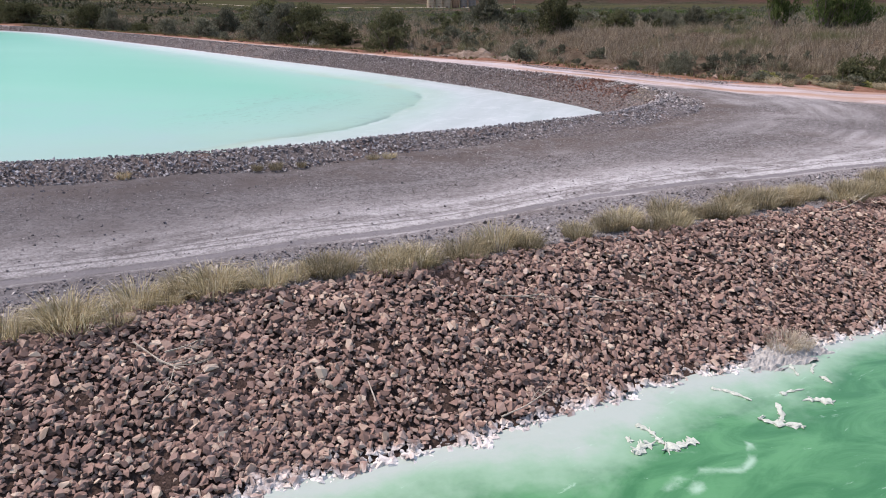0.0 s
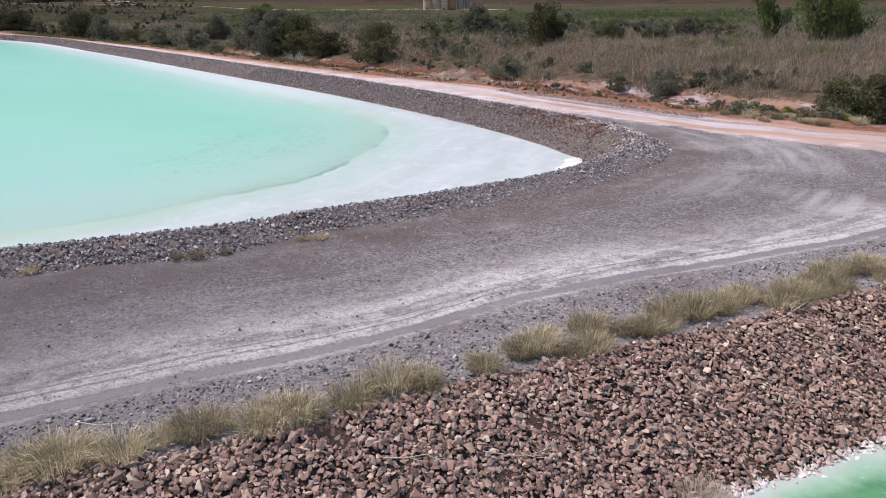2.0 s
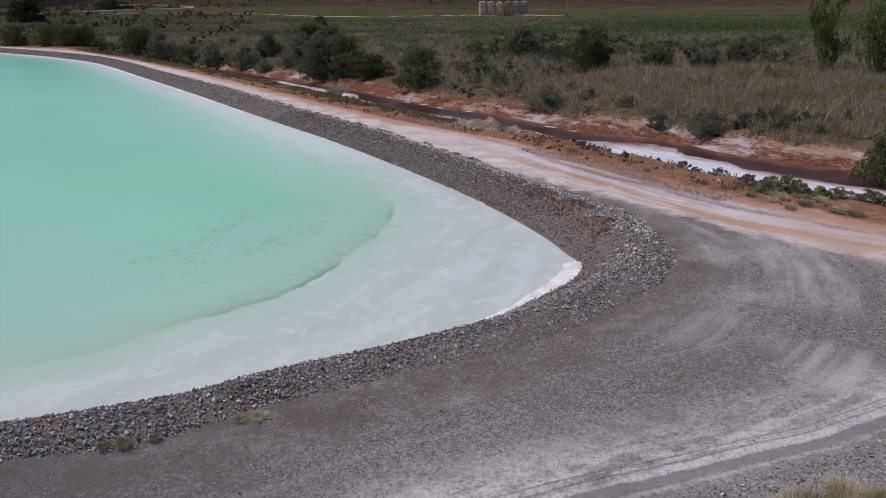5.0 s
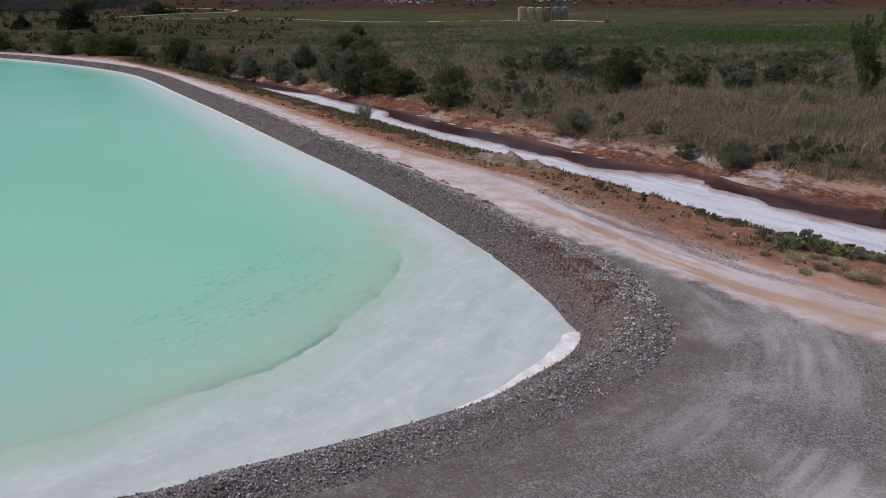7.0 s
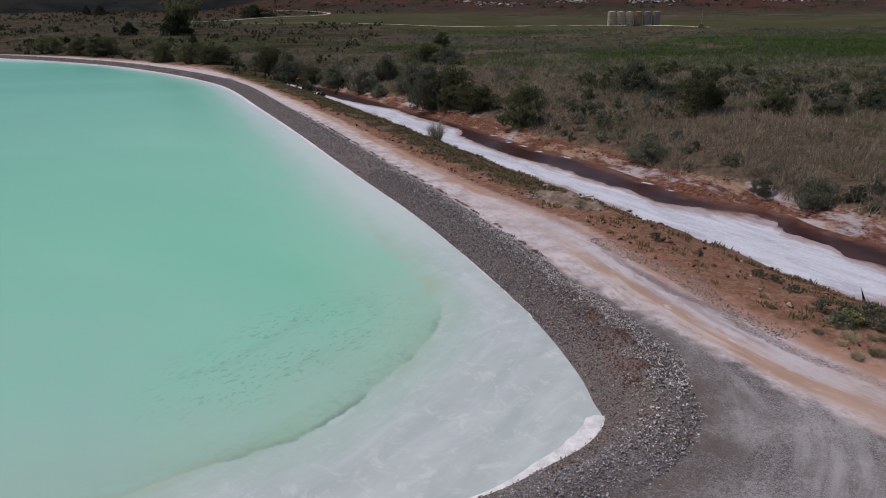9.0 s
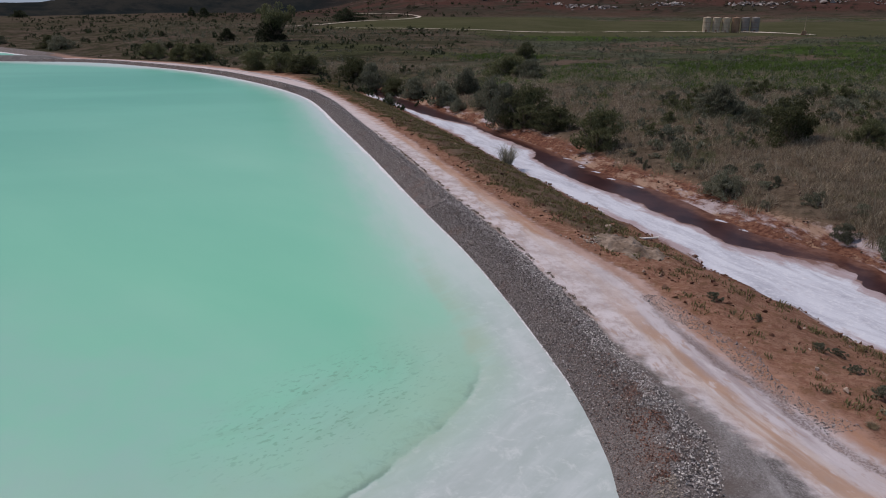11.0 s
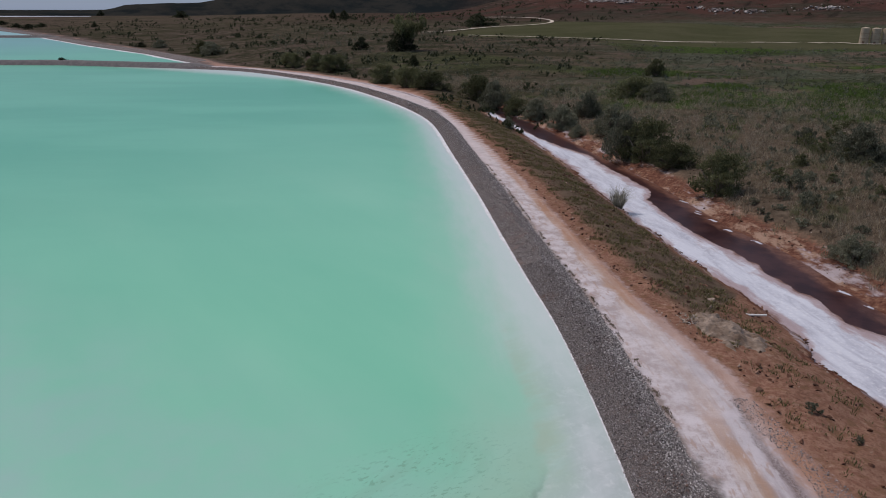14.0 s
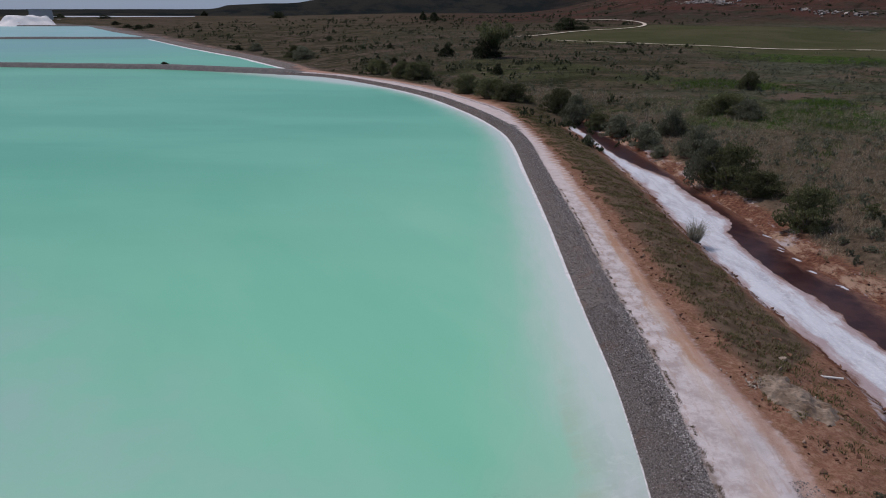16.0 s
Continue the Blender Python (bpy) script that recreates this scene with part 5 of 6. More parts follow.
def shrub_parts(seed, wide, tall, clumps, per, leaf, upright=.3, trunk=True, peak=.3, low=.16):
    """A crown of many small leaves in uneven clumps, and the stems that carry it."""
    r = np.random.RandomState(seed)
    vs, fs, base = [], [], 0
    stems = bmesh.new()
    for c in range(clumps):
        a, u = r.uniform(0, 6.28), r.uniform(0, 1)
        h = tall * (low + (.92 - low) * u)
        rad = wide * .5 * math.sqrt(max(0.05, 1 - ((u - peak) / .78) ** 2)) * math.sqrt(r.uniform(.05, 1)) * (1 + .3 * math.sin(a * 3 + seed) + .15 * math.sin(a * 7 + seed))
        h *= 1 + .18 * math.sin(a * 2 + seed * 1.7)
        c0 = np.array([math.cos(a) * rad, math.sin(a) * rad, h])
        cr = wide * r.uniform(.08, .17)
        n = per
        q = r.normal(0, 1, (n, 3))
        q /= np.linalg.norm(q, axis=1)[:, None]
        q = c0 + q * (cr * r.uniform(.4, 1, n) ** .5)[:, None] * np.array([1, 1, .85])
        q[:, 2] = np.maximum(q[:, 2], .03 * tall)
        d1 = r.normal(0, 1, (n, 3)) + np.array([0, 0, upright * 3])
        d1 /= np.linalg.norm(d1, axis=1)[:, None]
        d2 = np.cross(d1, r.normal(0, 1, (n, 3)))
        d2 /= np.linalg.norm(d2, axis=1)[:, None] + 1e-9
        l = leaf * r.uniform(.6, 1.4, n)[:, None]
        v = np.stack([q - d1 * l * .5, q + d2 * l * .22, q + d1 * l * .6, q - d2 * l * .22], 1)
        vs.append(v.reshape(-1, 3))
        fs.append((np.array([[0, 1, 2, 3]])[None] + (np.arange(n) * 4)[:, None, None]).reshape(-1, 4) + base)
        base += n * 4
        if trunk and c % 3 == 0:
            limb(stems, Vector((r.normal(0, .03) * wide, r.normal(0, .03) * wide, -.05)), Vector(c0), tall * .018, tall * .005)
    return np.concatenate(vs), np.concatenate(fs), stems


def limb(bm, a, b, ra, rb, n=5):
    """A tapered, slightly crooked stem from a to b."""
    side = Vector((.31, .72, .2)).cross(b - a).normalized()
    bend = (a + b) / 2 + side * (b - a).length * .06
    rings = []
    for p, rr in ((a, ra), (bend, (ra + rb) / 2), (b, rb)):
        u = (b - a).normalized()
        s = u.orthogonal().normalized()
        t = u.cross(s)
        rings.append([bm.verts.new(p + (s * math.cos(6.283 * k / n) + t * math.sin(6.283 * k / n)) * rr) for k in range(n)])
    for lo, hi in zip(rings[:-1], rings[1:]):
        for k in range(n):
            bm.faces.new((lo[k], lo[(k + 1) % n], hi[(k + 1) % n], hi[k]))


def shrub_kind(seed, wide, tall, clumps, per, leaf, material, name, upright=.3, peak=.3, low=.16):
    """A shrub template: an Empty with crown and stems, kept as the first of its kind."""
    v, f, stems = shrub_parts(seed, wide, tall, clumps, per, leaf, upright, True, peak, low)
    crown = mesh_of("crown", v, f, material)
    me = bpy.data.meshes.new("trunk")
    stems.to_mesh(me)
    stems.free()
    me.materials.append(M_WOOD)
    return name, crown, me


def plant(kind, x, y, wide, tall, label, category, group, turn):
    name, crown, trunk = kind
    e = new(name)
    e.matrix_world = Matrix.Translation((x, y, float(height([x], [y])[0]) - .06 * tall)) @ Matrix.Rotation(turn, 4, "Z") @ Matrix.Diagonal((wide, wide, tall, 1))
    for n, me in (("trunk", trunk), ("crown", crown)):
        new(n, me).parent = e
    return tagged(e, label, category, group)


GREEN = [shrub_kind(100 + k, 1, 1, 100, 95, .05, M_LEAF, "green_shrub", .7, .22, .05) for k in range(4)]
SAGE = [shrub_kind(120 + k, 1, 1, 95, 95, .05, M_SAGE, "grey_shrub", 1.0, .22, .05) for k in range(4)]
TREES = [shrub_kind(140 + k, 1, 1, 60, 85, .05, M_TREE, "tree", .3, .5, .2) for k in range(2)]
BROAD = [shrub_kind(150 + k, 1, 1, 70, 100, .055, M_LEAF, "tree", .3, (.75, .5)[k], (.52, .25)[k]) for k in range(2)]
JUNIPER = [shrub_kind(190 + k, 1, 1, 90, 90, .05, M_JUNIPER, "tree", .6, .2, .04) for k in range(3)]
SMALL = [shrub_kind(170 + k, 1, 1, 26, 40, .11, M_SAGE, "small_bush", .8, .22, .06) for k in range(4)]
LOW = [shrub_kind(176 + k, 1, 1, 26, 40, .11, M_LEAF, "small_bush", .6, .22, .06) for k in range(2)]


def build_shrubs():
    r = random.Random(51)
    # along the creek: x, y, width, height
    creek = [(-6.1, 84.2, 4.8, 4.2), (-13.5, 94.5, 5.0, 2.8), (-18, 98, 6.0, 5.0), (-21.5, 99.5, 5.5, 5.4), (-27.2, 111, 5.8, 4.3), (-36.5, 125, 4.7, 4.0), (-38.6, 118.6, 5.5, 3.6),
             (-47, 127, 6, 3.4), (-61, 136, 6.5, 5.2), (-66, 138.5, 6.5, 4.8), (-78, 139, 7.2, 3.8), (-84.5, 140.5, 6.2, 4.4), (-97, 147.5, 6.7, 4.5), (-33.4, 112.5, 2.6, 1.8), (-54, 132, 5, 3)]
    for x, y, w, h in creek:
        plant(r.choice(GREEN + SAGE), x, y, w, h, "dark green salt cedar shrub by the creek", "shrub", "shrubs along the creek", r.uniform(0, 6.28))
    west = [(-150.9, 172.7, 7.0, 4.3), (-137.7, 169.2, 6.8, 4.5), (-129.8, 167.1, 8.3, 4.8), (-238, 211.5, 7.3, 4.6), (-225, 205.5, 9.9, 4.9), (-285, 227, 7, 3.5), (-34, 143, 9, 3.8), (-29, 140, 6, 3.2), (-42.2, 183.7, 4.6, 3.9)]
    for x, y, w, h in west:
        plant(r.choice(GREEN + SAGE), x, y, w, h, "wide dark green shrub on the scrubland", "shrub", "scrubland shrubs", r.uniform(0, 6.28))
    meadow = [(12.6, 84.5, 4.4, 4.2), (5.6, 98, 5.4, 3.7), (7.1, 68.4, 3.4, 2.0), (18, 56.3, 2.7, 2.0), (15.2, 59, 1.5, 1.2), (28.6, 85, 3.6, 2.3), (19.8, 84.7, 2.6, 2.0), (24.9, 82, 3.0, 1.9), (9.4, 91, 3, 1.8), (25.0, 44.4, 3.8, 2.9), (27.8, 45.4, 3.4, 2.6)]
    for k, (x, y, w, h) in enumerate(meadow):
        plant(BROAD[1] if k == 0 else GREEN[k % 4] if k in (0, 9, 10, 6) else SAGE[k % 4], x, y, w, h, "rounded green shrub in dry grass" if k in (0, 9, 10, 6) else "grey-green brush in dry grass", "shrub", "meadow shrubs", r.uniform(0, 6.28))
    brush = [(x, y) for x, y in ((r.uniform(-2, 46), r.uniform(80, 128)) for _ in range(190)) if abs(x) < y * .42]
    for x, y in brush:      # a belt of low brush between the dry grass and the green flat
        w = r.uniform(.9, 2.6)
        green = r.random() < .45
        plant(r.choice(LOW if green else SMALL), x, y, w, w * r.uniform(.5, .85), "low green bush in dry grass" if green else "low grey-green sage bush in dry grass", "bush", "belt of low brush", r.uniform(0, 6.28))
    for x, y, w, h in ((34.4, 77, 3.2, 7.2), (36.6, 72, 3.6, 7.4), (38.2, 70.6, 2.8, 5.4), (40.5, 73, 3.6, 5.6), (42, 78, 3.4, 5)):
        plant(r.choice(TREES), x, y, w, h, "young green cottonwood tree in the meadow", "tree", "meadow trees", r.uniform(0, 6.28))
    # lone dark trees far out on the flat
    far = [(-149.9, 205.5, 5.4, 3.9), (-108, 176.4, 3.2, 2.8), (-206, 387, 17.5, 6.6), (-199.6, 230.2, 2.4, 2.0), (-160.3, 190, 2.1, 1.8), (-174.6, 196.9, 1.6, 1.5), (-155, 197, 1.8, 1.5), (-154.6, 189, 1.8, 1.5),
           (-989, 505, 14, 5), (-854, 451, 12, 4), (-736, 403, 9, 4), (-684, 386, 10, 4), (-700, 408, 8, 3.5), (-604, 401, 6, 3.5), (-298, 226, 5, 2.6), (-1080, 486, 16, 6),
           (-467, 563, 7.3, 8.1), (-427, 532, 8.2, 7.5), (-874, 709, 21, 9), (-1214, 808, 12, 9)]
    for x, y, w, h in far:
        plant(r.choice(JUNIPER), x, y, w, h, "dark juniper tree on the open flat", "tree", "far trees", r.uniform(0, 6.28))
    plant(JUNIPER[1], -134, 206, 8.6, 6.0, "dark round juniper below a taller tree", "tree", "far trees", 1.0)
    plant(BROAD[0], -133, 209, 10.5, 11.2, "dark tree with a spreading crown on the flat", "tree", "far trees", 2.0)
    # small plants on the red bank
    bank = [(13.3, 30.5, 1.0, .6), (13.9, 31.4, 1.2, .75), (14.7, 30.6, 1.0, .55), (15.6, 30.0, 1.1, .5), (13.0, 31.9, .8, .5), (16.6, 29.3, 1.2, .5), (14.9, 32.4, 1.0, .8), (7.1, 39.0, .7, .42), (11.3, 35.4, .55, .35), (9.0, 37.6, .45, .3), (12.1, 36.1, .6, .4), (12.3, 33.6, .6, .4), (-46, 113.5, 2, 1.9)]
    for k in range(52):      # low brush where the meadow breaks off above the creek
        a, b = (Vector(q) for q in r.choice(list(zip(BROWN[4:18], BROWN[5:19]))))
        d = (b - a).normalized()
        p = a.lerp(b, r.random()) + Vector((-d.y, d.x)) * r.uniform(2.4, 8)
        bank.append((p.x, p.y, r.uniform(.5, 1.5), r.uniform(.4, .95)))
    pale = leaf_material("pale_wisps", ((0, (.24, .23, .18)), (.5, (.34, .33, .27)), (1, (.46, .44, .37))))
    v, f = blades(np.random.RandomState(180), 330, .16, 1.0, .8, .014)
    stems = bmesh.new()
    for k in range(9):
        a = k * .7
        limb(stems, Vector((.05 * math.cos(a), .05 * math.sin(a), -.03)), Vector((.3 * math.cos(a), .3 * math.sin(a), .62)), .012, .004)
    trunk = bpy.data.meshes.new("trunk")
    stems.to_mesh(trunk)
    stems.free()
    trunk.materials.append(M_WOOD)
    wispy = ("wispy_shrub", mesh_of("crown", v, f, pale), trunk)
    plant(wispy, -13.9, 75.0, 2.6, 2.5, "pale wispy shrub beside the creek salt", "shrub", "", .6)
    gold = shrub_kind(160, 1, 1, 50, 80, .075, M_YELLOW, "yellow_green_bush")
    for x, y, w, h in ((13.6, 30.9, .9, .55), (15.2, 30.2, .7, .4), (17.2, 29.6, .8, .5)):
        plant(gold, x, y, w, h, "yellow-green flowering bush on red earth", "bush", "flowering bushes", r.uniform(0, 6.28))
    for x, y, w, h in bank:
        plant(r.choice(SMALL if w < 1.6 else SAGE), x, y, w, h, "small grey-green bush on red earth", "bush", "bank bushes", r.uniform(0, 6.28))


def build_meadow_grass():
    """Dry grass of the meadow, in tufts of a few blades."""
    r = np.random.RandomState(61)
    tufts = [spikes(np.random.RandomState(70 + k), 11, .30, .52, .95, .032) for k in range(6)]
    n = 105000
    y = 48 + 112 * r.uniform(0, 1, n) ** 1.5
    x = r.uniform(-1.15, .95, n) * y * .8 + 4
    ok = inside(x, y, FAR_SIDE) & (dist(x, y, BROWN) > 4.0 + 2.6 * wave(x, y, 7, 9)) & (wave(x, y, 16, 10) + r.uniform(-.8, .8, n) > -.7)
    x, y = x[ok], y[ok]
    size = np.clip(r.lognormal(0, .34, len(x)) * (1 + .3 * wave(x, y, 3.0, 24)), .35, 2.0)
    me = scatter_mesh("dry_grass", tufts, np.stack([x, y, height(x, y) - .03], 1), size, M_THATCH, 62, .08)
    tagged(new("dry_grass", me), "dry brown grass of the meadow", "grass", kind="stuff")
    # fresh green grass of the wet flats
    n = 16000
    x, y = r.uniform(-60, 70, n), r.uniform(100, 235, n)
    k = np.maximum.reduce([1 - np.hypot((x - cx) / rx, (y - cy) / ry) for cx, cy, rx, ry in ((-26, 146, 15, 19), (-23, 170, 7, 9), (16, 160, 28, 42), (52, 175, 34, 55), (-60, 192, 26, 15))])
    ok = k + .5 * wave(x, y, 24, 25) + r.uniform(-.2, .2, n) > .25
    x, y = x[ok], y[ok]
    fresh = leaf_material("fresh_grass", ((0, (.055, .09, .022)), (.5, (.095, .145, .038)), (1, (.16, .21, .07))), .2)
    me = scatter_mesh("green_grass", [spikes(np.random.RandomState(78 + q), 10, .6, .5, .9, .09) for q in range(4)], np.stack([x, y, height(x, y) - .03], 1), r.uniform(.7, 1.6, len(x)), fresh, 65, .08)
    tagged(new("green_grass", me), "fresh green grass on the wet flats", "grass", kind="stuff")
    # a thin row of dark weeds at the berm's outer foot
    x, y, o = along([p for p in BERM_LINE if 33 < p[1] < 76 and p[0] > -40], 1500, 2.8, 2.98, 66)
    ok = wave(x, y, 1.6, 29) + .6 * wave(x, y, 7, 30) > -.1
    x, y = x[ok], y[ok]
    weeds = leaf_material("dark_weeds", ((0, (.10, .075, .05)), (.6, (.18, .14, .09)), (1, (.30, .235, .165))))
    me = scatter_mesh("weeds", [blades(np.random.RandomState(96 + k), 8, .08, .085, 1.0, .02) for k in range(4)], np.stack([x, y, height(x, y) - .01], 1), r.uniform(.4, 1.2, len(x)), weeds, 67, .1)
    tagged(new("weeds", me), "thin row of dark dry weeds at the berm's foot", "weeds", kind="stuff")
    # low plants on the bank between track and creek
    n = 13500
    x, y, o = along(PINK_OUT[6:20], n, -8.6, -.9, 63)
    ok = (dist(x, y, SALT_LOW) > 1.5 + .9 * wave(x, y, 3, 26)) & ~inside(x, y, CHANNEL) & ~inside(x, y, PLATFORM) & (o + .6 * wave(x, y, 5, 27) < np.interp(y, [42, 50, 70, 90], [-1.2, -2.0, -2.2, -1.3])) & (wave(x, y, 4, 11) + .5 * wave(x, y, 1.4, 28) + r.uniform(-.7, .7, n) > np.where((x > 2) & (x < 13), np.interp(y, [40, 45], [.75, .3]), -.15)) & ~inside(x, y, FAR_SIDE)
    x, y = x[ok], y[ok]
    low = [blades(np.random.RandomState(90 + k), 9, .22, .22, .9, .04) for k in range(5)]
    me = scatter_mesh("bank_plants", low, np.stack([x, y, height(x, y) - .02], 1), r.uniform(.5, 1.3, len(x)), M_BANK, 64, .1)
    tagged(new("bank_plants", me), "low scrubby plants on the creek bank", "plants", kind="stuff")


def build_sage_flat():
    """Low sage clumps scattered over the green flats."""
    r = np.random.RandomState(81)
    clumps = []
    for k in range(6):
        v, f, s = shrub_parts(200 + k, 1, .6, 5, 6, .28, .5, False)
        s.free()
        clumps.append((v, f))
    n = 12000
    y = 70 + 300 * r.uniform(0, 1, n) ** 1.3
    x = r.uniform(-.95, .75, n) * y
    ok = inside(x, y, FAR_SIDE) & (dist(x, y, BROWN) > 8) & ~inside(x, y, FIELD) & (dist(x, y, PINK_OUT) > 12) & ~inside(x, y, PLATFORM) & (wave(x, y, 45, 12) + wave(x, y, 14, 13) * .6 + smooth(y, 75, 130) * .8 + .5 * smooth(y, 80, 100) * smooth(-y, -230, -180) * (x > -30) + r.uniform(-.5, .5, n) > .55)
    x, y = x[ok], y[ok]
    me = scatter_mesh("sage_brush", clumps, np.stack([x, y, height(x, y) - .03], 1), r.uniform(.5, 1.5, len(x)), M_SAGE, 82, .1)
    tagged(new("sage_brush", me), "grey-green sage brush on the flats", "brush", kind="stuff")
    n = 11000
    rad, az = 120 + 760 * r.uniform(0, 1, n) ** 1.2, np.radians(r.uniform(-32, 66, n))
    x, y = -rad * np.sin(az), rad * np.cos(az)
    ok = ((np.degrees(az) > 18) | (rad > 600)) & ~inside(x, y, PLATFORM) & (dist(x, y, PINK_OUT) > 3) & ~inside(x, y, FIELD) & (wave(x, y, 60, 17) + wave(x, y, 22, 18) + r.uniform(-1, 1, n) > .6)
    x, y = x[ok], y[ok]
    me = scatter_mesh("far_brush", clumps, np.stack([x, y, height(x, y) - .05], 1), r.uniform(.6, 2.4, len(x)) * (1 + np.hypot(x, y) / 700), M_JUNIPER, 83, .1)
    tagged(new("far_brush", me), "dark low brush on the far scrubland", "brush", kind="stuff")


# ---- storage tanks and what stands far off ----
def tube(bm, r0, r1, z0, z1, n=28, x=0, y=0, cap=True):
    lo = [bm.verts.new((x + r0 * math.cos(6.2832 * k / n), y + r0 * math.sin(6.2832 * k / n), z0)) for k in range(n)]
    hi = [bm.verts.new((x + r1 * math.cos(6.2832 * k / n), y + r1 * math.sin(6.2832 * k / n), z1)) for k in range(n)]
    for k in range(n):
        bm.faces.new((lo[k], lo[(k + 1) % n], hi[(k + 1) % n], hi[k]))
    if cap:
        bm.faces.new(hi)
        bm.faces.new(lo[::-1])


def box(bm, x0, y0, z0, x1, y1, z1, bevel=0.0):
    m = Matrix.Translation(((x0 + x1) / 2, (y0 + y1) / 2, (z0 + z1) / 2)) @ Matrix.Diagonal((x1 - x0, y1 - y0, z1 - z0, 1))
    g = bmesh.ops.create_cube(bm, size=1, matrix=m)
    if bevel:
        bmesh.ops.bevel(bm, geom=list({e for v in g["verts"] for e in v.link_edges}), offset=bevel, segments=1, affect="EDGES")


def build_tanks():
    pale = plain("pale_tank_paint", (.36, .29, .20), (.45, .37, .27), .6, .6)
    grey = plain("grey_tank_paint", (.17, .155, .14), (.24, .215, .19), .6, .6)
    tan = plain("tan_tank_paint", (.20, .125, .075), (.28, .18, .11), .6, .6)
    rust = plain("rusty_steel", (.14, .075, .045), (.22, .13, .08), 2)
    for k in range(6):
        x, y = -6.1 + k * 3.72, 333.5 + k * .6
        z = float(height([x], [y])[0])
        e = new("storage_tank")
        e.location = (x, y, z - .1)
        mat = (pale, pale, pale, tan, grey, grey)[k]
        bm = bmesh.new()
        tube(bm, 1.62, 1.62, 0, 5.75)
        shell = part("shell", bm, mat, e)
        bm = bmesh.new()
        tube(bm, 1.66, .3, 5.75, 6.1)
        roof = part("roof", bm, mat, e)
        bm = bmesh.new()
        tube(bm, .22, .22, 6.05, 6.3, 12)
        part("hatch", bm, rust, roof)
        bm = bmesh.new()
        box(bm, -.4, -1.69, .2, .4, -1.57, .95, .03)
        part("manhole_cover", bm, rust, shell)
        for h in (1.92, 3.83):
            bm = bmesh.new()
            tube(bm, 1.655, 1.655, h, h + .08)
            part("hoop", bm, rust, shell)
        tagged(e, "upright cream steel storage tank" if mat is pale else "upright rust-brown steel storage tank" if mat is tan else "upright dull grey steel storage tank", "tank", "row of storage tanks")
    # pump unit beside the tanks
    e = new("pump_unit")
    e.location = (30.0, 318.0, float(height([30.0], [318.0])[0]) - .1)
    bm = bmesh.new()
    box(bm, -1.4, -.6, .2, 1.4, .6, .5, .04)
    part("skid", bm, rust, e)
    bm = bmesh.new()
    box(bm, -1.1, -.5, .5, .5, .5, 1.7, .08)
    part("engine_housing", bm, tan, e)
    bm = bmesh.new()
    tube(bm, .06, .05, .5, 7.0, 8, -.2, .9)
    part("pole", bm, pale, e)
    bm = bmesh.new()
    tube(bm, .3, .3, -.2, .25, 10, 1.0)
    part("flywheel", bm, rust, e)
    tagged(e, "small pump unit with a thin pole by the field", "pump")


def ribbon(name, line, wide, material, label, category, lift=.12):
    line = dense(smooth_line(line, 5), 4)
    verts, faces = [], []
    for k, (x, y) in enumerate(line):
        (ax, ay), (bx, by) = line[max(k - 1, 0)], line[min(k + 1, len(line) - 1)]
        l = math.hypot(bx - ax, by - ay)
        nx, ny = (by - ay) / l, -(bx - ax) / l
        w = wide * (.5 + .1 * noise.noise((x * .1, y * .1, 0)))
        for s in (-1, 1):
            verts.append((x + nx * w * s, y + ny * w * s, 0))
        if k:
            faces.append((2 * k - 2, 2 * k - 1, 2 * k + 1, 2 * k))
    v = np.array(verts)
    v[:, 2] = height(v[:, 0], v[:, 1]) + lift
    me = mesh_of(name, v, faces, material)
    return tagged(new(name, me), label, category, kind="structure")


FAR_ROAD = [(-198.6, 312.9), (-190.5, 326.5), (-190.5, 373.8), (-184.6, 411.5), (-187.6, 446.1), (-201.7, 482.1), (-222.1, 517.9), (-242.2, 531.3), (-261.8, 531.9), (-281, 530.2)]


